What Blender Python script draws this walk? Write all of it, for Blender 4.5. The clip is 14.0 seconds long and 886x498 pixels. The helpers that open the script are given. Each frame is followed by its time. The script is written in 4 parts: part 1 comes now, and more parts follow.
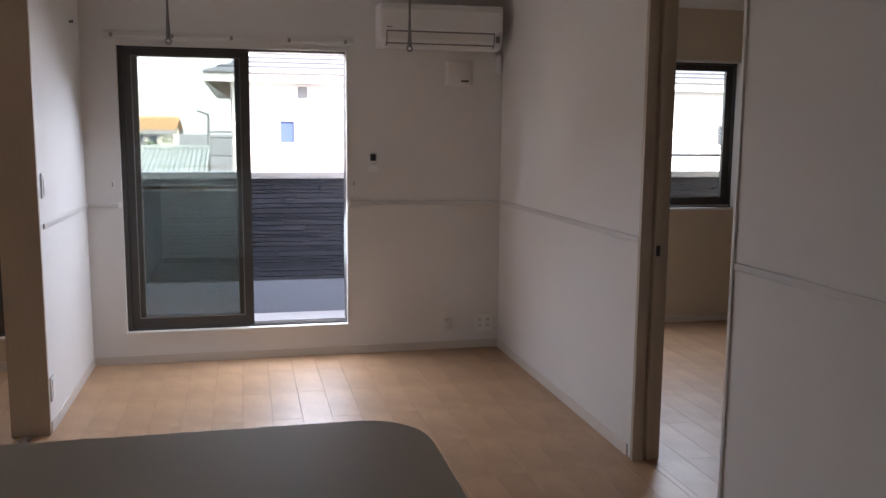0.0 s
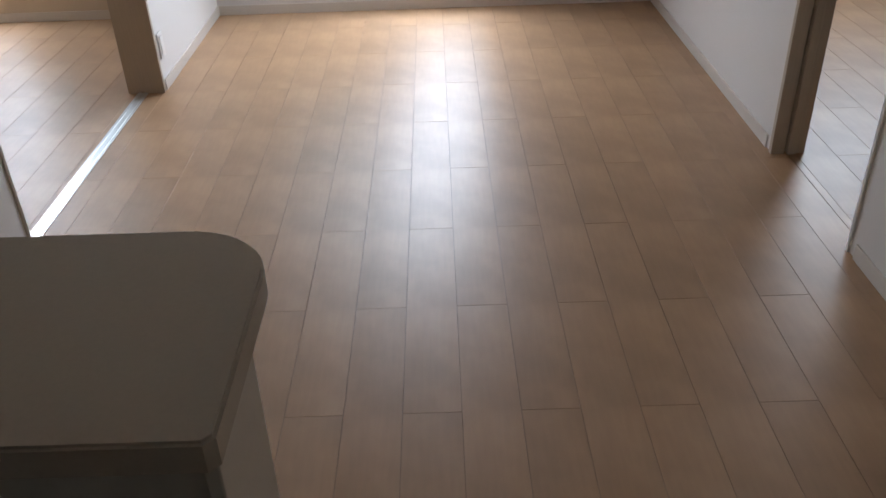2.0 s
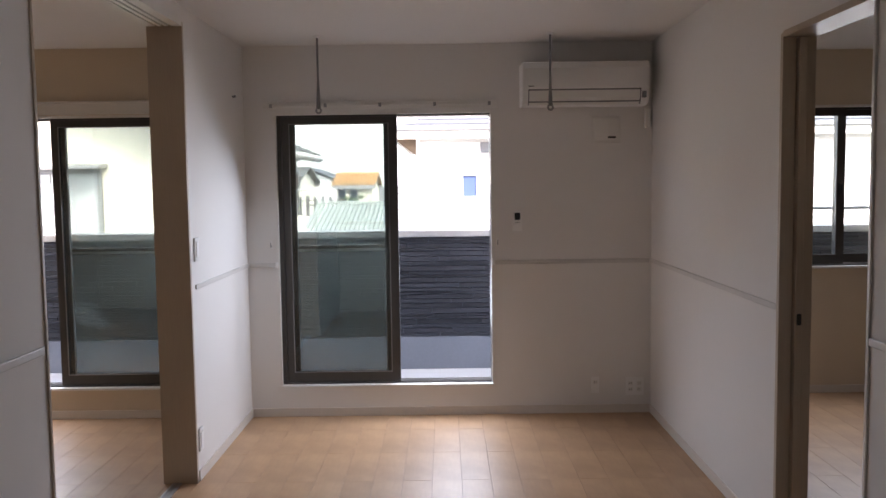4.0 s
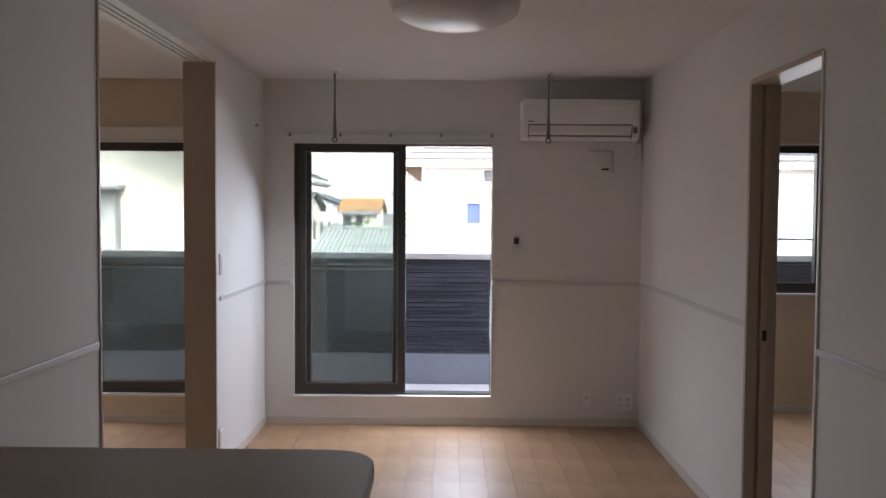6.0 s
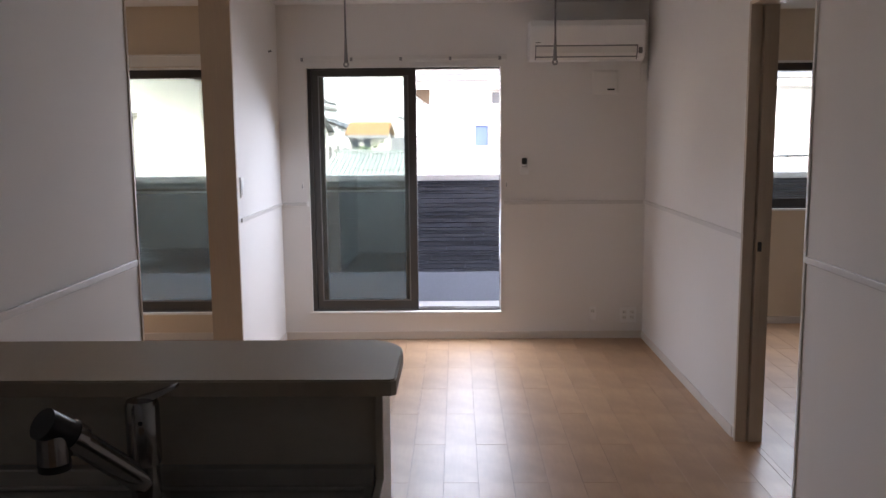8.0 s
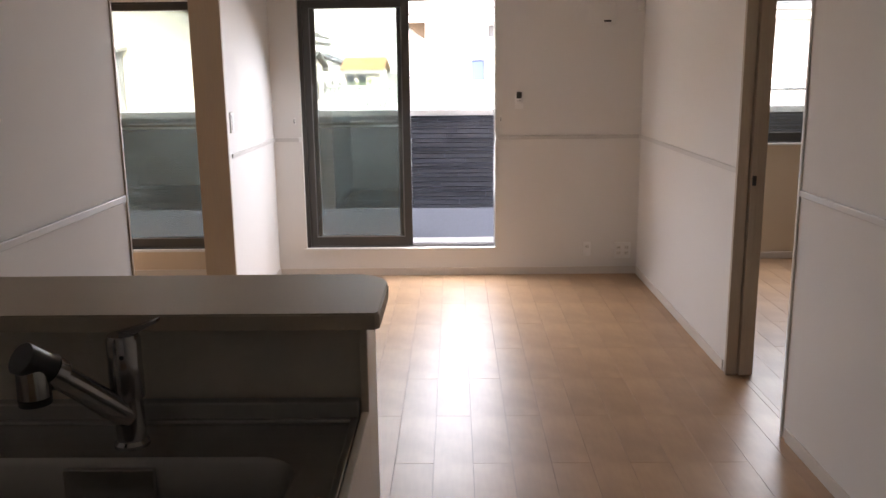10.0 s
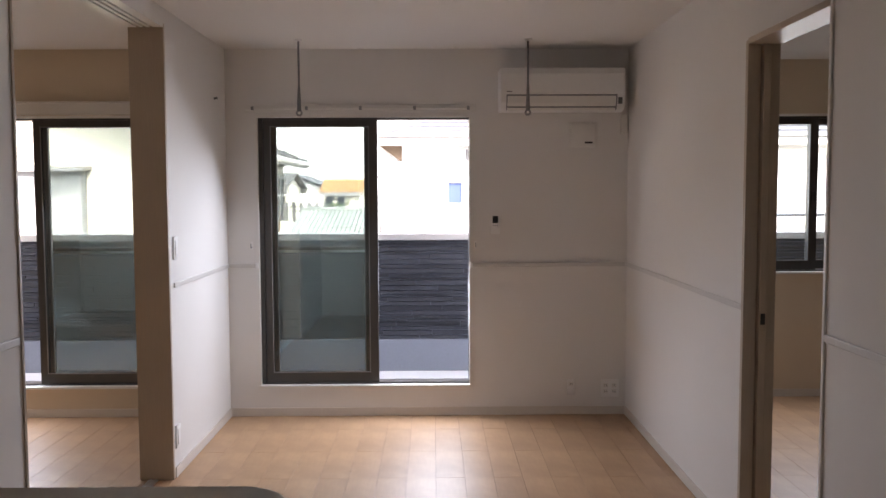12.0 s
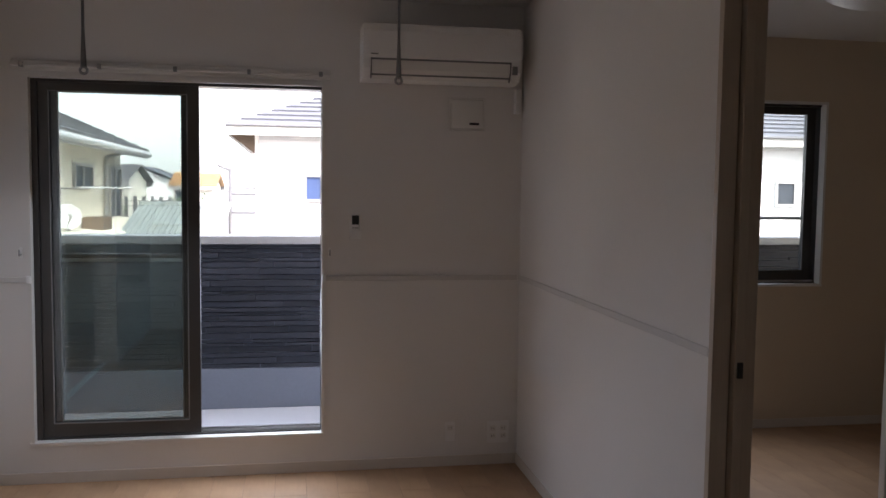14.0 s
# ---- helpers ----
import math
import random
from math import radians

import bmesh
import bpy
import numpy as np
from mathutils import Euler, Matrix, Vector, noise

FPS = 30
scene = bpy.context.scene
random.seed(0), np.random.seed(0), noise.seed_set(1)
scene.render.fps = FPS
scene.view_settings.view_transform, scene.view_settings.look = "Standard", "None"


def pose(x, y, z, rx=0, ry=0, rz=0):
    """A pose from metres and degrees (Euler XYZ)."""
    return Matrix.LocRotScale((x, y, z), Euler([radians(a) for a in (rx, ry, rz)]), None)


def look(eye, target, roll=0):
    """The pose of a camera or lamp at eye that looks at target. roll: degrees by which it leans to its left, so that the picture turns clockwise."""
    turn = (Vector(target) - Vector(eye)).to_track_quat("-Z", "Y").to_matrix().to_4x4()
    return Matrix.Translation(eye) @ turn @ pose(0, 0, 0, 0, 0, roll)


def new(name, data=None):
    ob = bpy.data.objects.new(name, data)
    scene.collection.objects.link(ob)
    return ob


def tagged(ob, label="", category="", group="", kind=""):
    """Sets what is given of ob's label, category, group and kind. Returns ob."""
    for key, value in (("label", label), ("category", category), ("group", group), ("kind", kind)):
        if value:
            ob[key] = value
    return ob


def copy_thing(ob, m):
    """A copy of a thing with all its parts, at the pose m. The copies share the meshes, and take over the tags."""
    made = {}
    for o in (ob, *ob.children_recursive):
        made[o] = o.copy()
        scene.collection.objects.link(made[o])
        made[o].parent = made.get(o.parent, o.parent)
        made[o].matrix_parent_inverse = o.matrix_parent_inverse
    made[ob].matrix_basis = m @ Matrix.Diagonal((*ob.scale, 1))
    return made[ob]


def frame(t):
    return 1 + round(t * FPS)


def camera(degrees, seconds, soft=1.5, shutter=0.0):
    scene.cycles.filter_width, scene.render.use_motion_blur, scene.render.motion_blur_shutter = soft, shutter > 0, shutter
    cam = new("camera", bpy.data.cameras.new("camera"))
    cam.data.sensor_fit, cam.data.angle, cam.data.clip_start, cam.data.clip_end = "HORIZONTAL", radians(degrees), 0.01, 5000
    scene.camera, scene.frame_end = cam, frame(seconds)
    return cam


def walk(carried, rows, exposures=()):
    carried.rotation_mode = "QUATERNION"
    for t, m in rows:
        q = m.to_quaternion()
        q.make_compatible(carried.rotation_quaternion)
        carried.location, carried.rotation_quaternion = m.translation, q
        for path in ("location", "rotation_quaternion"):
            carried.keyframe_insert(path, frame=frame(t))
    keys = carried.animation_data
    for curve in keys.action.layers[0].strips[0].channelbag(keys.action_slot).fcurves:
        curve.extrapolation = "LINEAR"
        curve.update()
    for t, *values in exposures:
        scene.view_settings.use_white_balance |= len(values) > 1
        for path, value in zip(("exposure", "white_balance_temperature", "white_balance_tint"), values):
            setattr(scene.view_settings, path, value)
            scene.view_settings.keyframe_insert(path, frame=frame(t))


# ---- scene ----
cam = camera(55.1, 14.0)
EXPOSURES = [(0, 2.52, 6500, 18), (0.5, 2.22, 6450, 17), (1, 2.02, 6450, 16), (1.5, 2.44, 6350, 11), (2, 2.95, 6400, 11), (3, 3.05, 6750, 13), (3.5, 2.5, 6800, 18),
             (3.7, 2.5, 6650, 18), (5.8, 2.35, 6450, 18), (6.5, 2.58, 6450, 19), (7.2, 2.74, 6450, 19), (7.7, 2.74, 6450, 19), (8.2, 2.82, 6600, 19), (10.3, 3.2, 7200, 19),
             (11, 3.2, 7150, 20), (11.5, 3.05, 7100, 20), (12, 2.75, 6800, 19), (12.5, 2.45, 6550, 18), (13.2, 2.03, 6450, 17), (14, 1.85, 6400, 17)]
PATH = [
    (0, (0.936, -5.487, 1.45), (1.387, -3.557, 1.181), 0.5),
    (0.5, (1.095, -5.295, 1.466), (1.438, -3.344, 1.190), -0.9),
    (1, (1.255, -5.151, 1.458), (1.388, -3.256, 0.827), -1.3),
    (1.5, (1.317, -5.091, 1.47), (1.301, -3.343, 0.499), -2.6),
    (2, (1.321, -5.115, 1.487), (1.315, -3.42, 0.425), -2.0),
    (2.5, (1.326, -5.147, 1.511), (1.31, -3.41, 0.52), -1.5),
    (3, (1.327, -5.192, 1.52), (1.287, -3.331, 0.79), -1.0),
    (3.5, (1.303, -5.288, 1.517), (1.264, -3.306, 1.251), -1.0),
    (3.7, (1.290, -5.365, 1.51), (1.271, -3.374, 1.318), -1.1),
    (5.8, (1.272, -5.86, 1.504), (1.272, -3.862, 1.418), 0.2),
    (6, (1.28, -5.886, 1.493), (1.266, -3.888, 1.405), 0.4),
    (6.5, (1.279, -5.931, 1.496), (1.248, -3.933, 1.395), 0.3),
    (7, (1.258, -6.001, 1.506), (1.226, -4.003, 1.414), 0.2),
    (7.5, (1.289, -6.064, 1.497), (1.244, -4.068, 1.381), 0.4),
    (8, (1.265, -6.099, 1.487), (1.231, -4.118, 1.22), -0.5),
    (8.2, (1.264, -6.084, 1.463), (1.238, -4.119, 1.089), -0.8),
    (10.3, (1.301, -6.07, 1.475), (1.27, -4.113, 1.062), -0.6),
    (10.5, (1.312, -6.047, 1.474), (1.27, -4.081, 1.107), -0.7),
    (11, (1.337, -5.982, 1.472), (1.277, -4.005, 1.174), -0.6),
    (11.5, (1.338, -5.825, 1.464), (1.309, -3.837, 1.250), 0.0),
    (12, (1.343, -5.546, 1.472), (1.365, -3.55, 1.339), -0.2),
    (12.5, (1.358, -5.289, 1.478), (1.292, -3.295, 1.338), 0.1),
    (13, (1.378, -4.99, 1.458), (1.273, -2.997, 1.326), 0.5),
    (13.5, (1.389, -4.65, 1.458), (1.48, -2.655, 1.344), 0.3),
    (14, (1.445, -4.323, 1.45), (1.788, -2.357, 1.312), 0.7),
]
walk(cam, [(t, look(eye, target, roll)) for t, eye, target, roll in PATH], EXPOSURES)

# ---- light ----
world = bpy.data.worlds.new("sky")
scene.world = world
world.use_nodes = True
wn = world.node_tree
sky = wn.nodes.new("ShaderNodeTexSky")
sky.sky_type, sky.sun_disc = "NISHITA", False
sky.sun_elevation, sky.sun_rotation = radians(48), radians(147)
sky.air_density, sky.dust_density = 1.0, 4.0
wn.nodes["Background"].inputs["Strength"].default_value = 0.15
haze = wn.nodes.new("ShaderNodeVectorMath")
haze.operation = "ADD"
haze.inputs[1].default_value = (4.2, 4.23, 4.28)
wn.links.new(sky.outputs[0], haze.inputs[0])
wn.links.new(haze.outputs[0], wn.nodes["Background"].inputs["Color"])

sun = new("sun", bpy.data.lights.new("sun", "SUN"))
sun.data.energy, sun.data.angle, sun.data.color = 2.2, radians(14), (1.0, 0.97, 0.93)
sun.matrix_world = look((5.4, -8.4, 11.1), (0, 0, 0))


def window_light(x0, x1, z0, z1, y, watts, turn=0.45, spread=150):
    """Sky light that enters by a window's opening."""
    lamp_ob = new("window_light", bpy.data.lights.new("window_light", "AREA"))
    lamp_ob.data.shape, lamp_ob.data.size, lamp_ob.data.size_y = "RECTANGLE", x1 - x0, z1 - z0
    lamp_ob.data.energy, lamp_ob.data.color = watts, (0.76, 0.86, 1.0)
    lamp_ob.data.spread = radians(spread)
    lamp_ob.matrix_world = look(((x0 + x1) / 2, y, (z0 + z1) / 2), ((x0 + x1) / 2 - turn, y - 1, (z0 + z1) / 2 - 1.0))


window_light(0.99, 1.56, 0.30, 1.94, 0.03, 3.4)
window_light(0.29, 0.91, 0.60, 1.90, 0.03, 1.0)
window_light(-1.85, -1.28, 0.30, 1.94, 0.03, 3.6)
window_light(-1.19, -0.54, 0.60, 1.90, 0.03, 1.0)
window_light(3.57, 4.58, 1.16, 1.95, 0.480, 2.2, 0.7, 110)

# ---- materials ----
def material(name, color, rough=0.5, metal=0.0, grain=0.0, scale=30.0, stretch=(1, 1, 1), bump=0.0, spots=0.0,
             per_object=0.0, coat=0.0, blotch=1.3, island=0.0, spec=0.5):
    """A principled surface with variation at two scales, fine relief and an even gloss."""
    m = bpy.data.materials.new(name)
    m.use_nodes = True
    nt = m.node_tree
    b = nt.nodes["Principled BSDF"]
    b.inputs["Roughness"].default_value, b.inputs["Metallic"].default_value = rough, metal
    b.inputs["Specular IOR Level"].default_value = spec
    b.inputs["Coat Weight"].default_value, b.inputs["Coat Roughness"].default_value = coat, 0.25
    co = nt.nodes.new("ShaderNodeTexCoord")
    mp = nt.nodes.new("ShaderNodeMapping")
    mp.inputs["Scale"].default_value = stretch
    nt.links.new(co.outputs["Object"], mp.inputs["Vector"])
    fine = nt.nodes.new("ShaderNodeTexNoise")
    fine.inputs["Scale"].default_value, fine.inputs["Detail"].default_value = scale, 5
    big = nt.nodes.new("ShaderNodeTexNoise")
    big.inputs["Scale"].default_value, big.inputs["Detail"].default_value = blotch, 3
    nt.links.new(mp.outputs[0], fine.inputs["Vector"])
    nt.links.new(co.outputs["Object"], big.inputs["Vector"])
    total = nt.nodes.new("ShaderNodeMath")
    total.operation = "MULTIPLY_ADD"
    total.inputs[1].default_value, total.inputs[2].default_value = grain * 2, 1 - grain
    nt.links.new(fine.outputs["Fac"], total.inputs[0])
    second = nt.nodes.new("ShaderNodeMath")
    second.operation = "MULTIPLY_ADD"
    second.inputs[1].default_value, second.inputs[2].default_value = spots * 2, 1 - spots
    nt.links.new(big.outputs["Fac"], second.inputs[0])
    mul = nt.nodes.new("ShaderNodeMath")
    mul.operation = "MULTIPLY"
    nt.links.new(total.outputs[0], mul.inputs[0])
    nt.links.new(second.outputs[0], mul.inputs[1])
    last = mul
    for amount, kind, out in ((per_object, "ShaderNodeObjectInfo", "Random"), (island, "ShaderNodeNewGeometry", "Random Per Island")):
        if not amount:
            continue
        info = nt.nodes.new(kind)
        ran = nt.nodes.new("ShaderNodeMath")
        ran.operation = "MULTIPLY_ADD"
        ran.inputs[1].default_value, ran.inputs[2].default_value = amount * 2, 1 - amount
        nt.links.new(info.outputs[out], ran.inputs[0])
        mul2 = nt.nodes.new("ShaderNodeMath")
        mul2.operation = "MULTIPLY"
        nt.links.new(last.outputs[0], mul2.inputs[0])
        nt.links.new(ran.outputs[0], mul2.inputs[1])
        last = mul2
    tint = nt.nodes.new("ShaderNodeVectorMath")
    tint.operation = "SCALE"
    tint.inputs[0].default_value = color
    nt.links.new(last.outputs[0], tint.inputs["Scale"])
    nt.links.new(tint.outputs[0], b.inputs["Base Color"])
    if bump:
        bp = nt.nodes.new("ShaderNodeBump")
        bp.inputs["Strength"].default_value, bp.inputs["Distance"].default_value = bump, 0.002
        nt.links.new(fine.outputs["Fac"], bp.inputs["Height"])
        nt.links.new(bp.outputs[0], b.inputs["Normal"])
    return m


WALLPAPER = material("white_wallpaper", (0.79, 0.77, 0.74), 0.75, grain=0.03, scale=260, bump=0.35, spots=0.03)
# side rooms' paper: warm floor bounce and dimness are put into its tint
BOUNCE_PAPER = material("cream_bounce_wallpaper", (0.66, 0.555, 0.42), 0.75, grain=0.03, scale=260, bump=0.35, spots=0.03)
CEILING = material("ceiling_paper", (0.80, 0.78, 0.75), 0.8, grain=0.03, scale=200, bump=0.3, spots=0.02)
TRIM = material("white_trim", (0.78, 0.76, 0.72), 0.4, grain=0.02, scale=40, spots=0.03)
SKIRT = material("beige_skirting", (0.69, 0.635, 0.57), 0.45, grain=0.03, scale=40, spots=0.04)
RAILM = material("grey_white_rail", (0.64, 0.62, 0.59), 0.4, grain=0.03, scale=40, spots=0.04)
JAMB = material("pale_beige_wood_sheet", (0.49, 0.405, 0.315), 0.42, grain=0.10, scale=14, stretch=(12, 12, 0.6), spots=0.05, bump=0.08)
PLANK = material("maple_floor", (0.44, 0.273, 0.155), 0.40, grain=0.09, scale=7, stretch=(9, 0.9, 9), bump=0.06, spots=0.30, per_object=0.045, coat=0.03, blotch=4.5, spec=0.40)
JOINT = material("dark_floor_joint", (0.14, 0.085, 0.05), 0.7, grain=0.2, scale=40)
BRONZE = material("dark_bronze_aluminium", (0.085, 0.081, 0.076), 0.42, 0.55, grain=0.06, scale=120, spots=0.06)
ALU = material("brushed_aluminium", (0.62, 0.62, 0.62), 0.3, 0.9, grain=0.06, scale=60, stretch=(1, 0.05, 1))
PLASTIC = material("white_plastic", (0.86, 0.85, 0.83), 0.32, grain=0.015, scale=60, spots=0.02)
PLASTIC_GREY = material("grey_plastic", (0.20, 0.20, 0.20), 0.4, grain=0.03, scale=60)
BLACK = material("black_plastic", (0.02, 0.02, 0.02), 0.3, grain=0.1, scale=60)
OPAL = material("opal_acrylic", (0.80, 0.80, 0.78), 0.36, grain=0.01, scale=30, coat=0.1)
LAMINATE = material("beige_grey_laminate", (0.55, 0.465, 0.36), 0.48, grain=0.05, scale=180, spots=0.05, spec=0.3)
PANEL = material("kitchen_wall_panel", (0.72, 0.655, 0.555), 0.35, grain=0.04, scale=60, spots=0.05)
STEEL = material("brushed_steel", (0.50, 0.49, 0.47), 0.30, 1.0, grain=0.08, scale=60, stretch=(0.06, 1, 1), spots=0.08)
CHROME = material("chrome", (0.46, 0.45, 0.44), 0.14, 1.0, grain=0.02, scale=30)
STONE = material("dark_slate_cladding", (0.022, 0.025, 0.036), 0.62, grain=0.35, scale=45, bump=0.9, spots=0.15, per_object=0.30, island=0.25)
COPING = material("grey_coping", (0.42, 0.42, 0.42), 0.45, 0.3, grain=0.05, scale=40, spots=0.08)
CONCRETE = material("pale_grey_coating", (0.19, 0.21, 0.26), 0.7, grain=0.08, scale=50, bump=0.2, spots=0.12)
DECK = material("balcony_waterproof_sheet", (0.50, 0.51, 0.53), 0.55, grain=0.07, scale=50, bump=0.2, spots=0.12)
RENDERWALL = material("white_render", (0.78, 0.77, 0.76), 0.8, grain=0.05, scale=25, bump=0.3, spots=0.05)
CREAM = material("cream_render", (0.68, 0.64, 0.54), 0.8, grain=0.06, scale=25, bump=0.3, spots=0.08)
SLATE = material("grey_slate_roof", (0.12, 0.125, 0.14), 0.6, grain=0.15, scale=12, spots=0.1, island=0.12)
DARKTILE = material("dark_tile_roof", (0.14, 0.14, 0.145), 0.5, grain=0.2, scale=12, spots=0.1, island=0.15)
ORANGE = material("orange_clay_tile", (0.44, 0.28, 0.145), 0.6, grain=0.15, scale=10, spots=0.1, island=0.2)
SHEET = material("green_corrugated_sheet", (0.27, 0.30, 0.29), 0.5, grain=0.1, scale=10, spots=0.15)
GREYMETAL = material("grey_painted_metal", (0.30, 0.30, 0.30), 0.45, 0.4, grain=0.06, scale=40, spots=0.05)
SHUTTER = material("pale_shutter", (0.58, 0.58, 0.57), 0.45, 0.2, grain=0.04, scale=40, spots=0.05)
FAR_GLASS = material("far_window_glass", (0.055, 0.065, 0.08), 0.5, grain=0.1, scale=4, spots=0.2, spec=0.25)
# blue base colour stands in for the sky reflected in the pane
SKY_REFLECT_GLASS = material("window_glass_painted_sky_reflection", (0.05, 0.08, 0.18), 0.5, grain=0.1, scale=4, spots=0.2, spec=0.3)
WOODDARK = material("weathered_dark_wood", (0.13, 0.09, 0.06), 0.7, grain=0.25, scale=14, stretch=(1, 1, 6), spots=0.1)
SOIL = material("ground_gravel_and_asphalt", (0.13, 0.125, 0.12), 0.9, grain=0.2, scale=6, bump=0.4, spots=0.25, blotch=0.15)
LEAF = material("hedge_leaves", (0.06, 0.10, 0.035), 0.6, grain=0.3, scale=10, spots=0.25, island=0.35)

GLASS = bpy.data.materials.new("window_glass")
GLASS.use_nodes = True
g = GLASS.node_tree
g.nodes.remove(g.nodes["Principled BSDF"])
clear, gloss, mixg, fres = (g.nodes.new(k) for k in ("ShaderNodeBsdfTransparent", "ShaderNodeBsdfGlossy", "ShaderNodeMixShader", "ShaderNodeFresnel"))
clear.inputs["Color"].default_value = (0.92, 0.957, 0.94, 1)
gloss.inputs["Roughness"].default_value = 0.01
fres.inputs["IOR"].default_value = 1.8
g.links.new(fres.outputs[0], mixg.inputs[0])
g.links.new(clear.outputs[0], mixg.inputs[1])
g.links.new(gloss.outputs[0], mixg.inputs[2])
g.links.new(mixg.outputs[0], g.nodes["Material Output"].inputs["Surface"])

SCREEN = bpy.data.materials.new("insect_screen_mesh")
SCREEN.use_nodes = True
g = SCREEN.node_tree
threads = g.nodes["Principled BSDF"]
threads.inputs["Base Color"].default_value, threads.inputs["Roughness"].default_value = (0.14, 0.20, 0.195, 1), 0.6
hole, mixs = g.nodes.new("ShaderNodeBsdfTransparent"), g.nodes.new("ShaderNodeMixShader")
mixs.inputs[0].default_value = 0.26
g.links.new(hole.outputs[0], mixs.inputs[1])
g.links.new(threads.outputs[0], mixs.inputs[2])
g.links.new(mixs.outputs[0], g.nodes["Material Output"].inputs["Surface"])

# ---- builders ----
BASE = {}


def box(bm, x0, x1, y0, y1, z0, z1, bevel=0.0):
    """A box between the given limits, with edges rounded by bevel."""
    made = bmesh.ops.create_cube(bm, size=1)["verts"]
    bmesh.ops.transform(bm, verts=made, matrix=Matrix.Translation(((x0 + x1) / 2, (y0 + y1) / 2, (z0 + z1) / 2)) @ Matrix.Diagonal((x1 - x0, y1 - y0, z1 - z0, 1)))
    if bevel:
        edges = list({e for v in made for e in v.link_edges})
        bmesh.ops.bevel(bm, geom=edges, offset=bevel, segments=2, affect="EDGES", profile=0.5)
    return bm


def boxes(*rows, bevel=0.0):
    bm = bmesh.new()
    for r in rows:
        box(bm, *r, bevel=bevel)
    return bm


def rod(bm, a, b, r0, r1=None, seg=16):
    """A round bar from a to b."""
    a, b = Vector(a), Vector(b)
    made = bmesh.ops.create_cone(bm, cap_ends=True, segments=seg, radius1=r0, radius2=r0 if r1 is None else r1, depth=(b - a).length)["verts"]
    bmesh.ops.transform(bm, verts=made, matrix=Matrix.Translation((a + b) / 2) @ (b - a).to_track_quat("Z", "Y").to_matrix().to_4x4())
    return bm


def lathe(bm, center, profile, seg=40, axis="Z"):
    """A turned shape: profile rows of radius and height."""
    rings = []
    for r, h in profile:
        ring = []
        for i in range(seg):
            a = 2 * math.pi * i / seg
            p = Vector((r * math.cos(a), r * math.sin(a), h))
            if axis == "Y":
                p = Vector((p.x, p.z, p.y))
            ring.append(bm.verts.new(Vector(center) + p))
        rings.append(ring)
    for a, b in zip(rings, rings[1:]):
        for i in range(seg):
            bm.faces.new((a[i], a[(i + 1) % seg], b[(i + 1) % seg], b[i]))
    bm.faces.new(rings[0])
    bm.faces.new(rings[-1])
    bmesh.ops.recalc_face_normals(bm, faces=bm.faces)
    return bm


def prism(bm, outline, lo, hi, axis="X"):
    """An outline of two coordinates, drawn out along an axis."""
    def at(p, h):
        return {"X": (h, p[0], p[1]), "Y": (p[0], h, p[1]), "Z": (p[0], p[1], h)}[axis]
    a = [bm.verts.new(at(p, lo)) for p in outline]
    b = [bm.verts.new(at(p, hi)) for p in outline]
    n = len(outline)
    for i in range(n):
        bm.faces.new((a[i], a[(i + 1) % n], b[(i + 1) % n], b[i]))
    bm.faces.new(a)
    bm.faces.new(b)
    bmesh.ops.recalc_face_normals(bm, faces=bm.faces)
    return bm


def to_mesh(name, bm, mat, base=(0, 0, 0), smooth=False):
    bmesh.ops.translate(bm, verts=bm.verts, vec=-Vector(base))
    me = bpy.data.meshes.new(name)
    bm.to_mesh(me)
    bm.free()
    me.materials.append(mat)
    if smooth:
        for p in me.polygons:
            p.use_smooth = True
        me.set_sharp_from_angle(angle=radians(40))
    return me


def structure(name, bm, mat, label=""):
    return tagged(new(name, to_mesh(name, bm, mat)), label=label, kind="structure")


def thing(name, base, label, category, group=""):
    ob = new(name)
    ob.location = base
    ob.empty_display_size = 0.05
    BASE[ob] = base
    return tagged(ob, label=label, category=category, group=group)


def part(name, bm, mat, parent, label="", smooth=False):
    base = BASE.get(parent, (0, 0, 0))
    ob = new(name, to_mesh(name, bm, mat, base, smooth))
    ob.parent = parent
    BASE[ob] = base
    return tagged(ob, label=label) if label else ob


# ---- plan ----
W = 2.61            # width of the living room
H = 2.395           # ceiling height
BACK = -9.6         # wall behind the kitchen, unseen, set far back to weaken bounce light
LW = -0.165         # far face of the partition to the side room
RW = 2.725          # far face of the partition to the bedroom
RY = 0.455          # window wall of the bedroom
LX, RX = -3.1, 5.5  # outer walls of the two side rooms
OUT = 0.16          # thickness of the outer walls

# walls, each with its openings
structure("wall_north", boxes(
    (0, 0.2, 0, OUT, -0.1, H), (1.58, 2.667, 0, OUT, -0.1, H),
    (0.2, 1.58, 0, OUT, -0.1, 0.20), (0.2, 1.58, 0, OUT, 1.962, H)), WALLPAPER, "white wallpapered window wall")
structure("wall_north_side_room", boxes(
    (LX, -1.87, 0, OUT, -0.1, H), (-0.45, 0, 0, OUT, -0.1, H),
    (-1.87, -0.45, 0, OUT, -0.1, 0.20), (-1.87, -0.45, 0, OUT, 1.962, H)), BOUNCE_PAPER, "cream wallpapered window wall of the side room, floor bounce in its tint")
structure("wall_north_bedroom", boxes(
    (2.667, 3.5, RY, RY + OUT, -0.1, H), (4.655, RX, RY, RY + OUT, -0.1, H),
    (3.5, 4.655, RY, RY + OUT, -0.1, 0.895), (3.5, 4.655, RY, RY + OUT, 2.005, H), (2.667, RW, 0.0, RY, -0.1, H)), BOUNCE_PAPER, "cream wallpapered window wall of the bedroom, floor bounce in its tint")
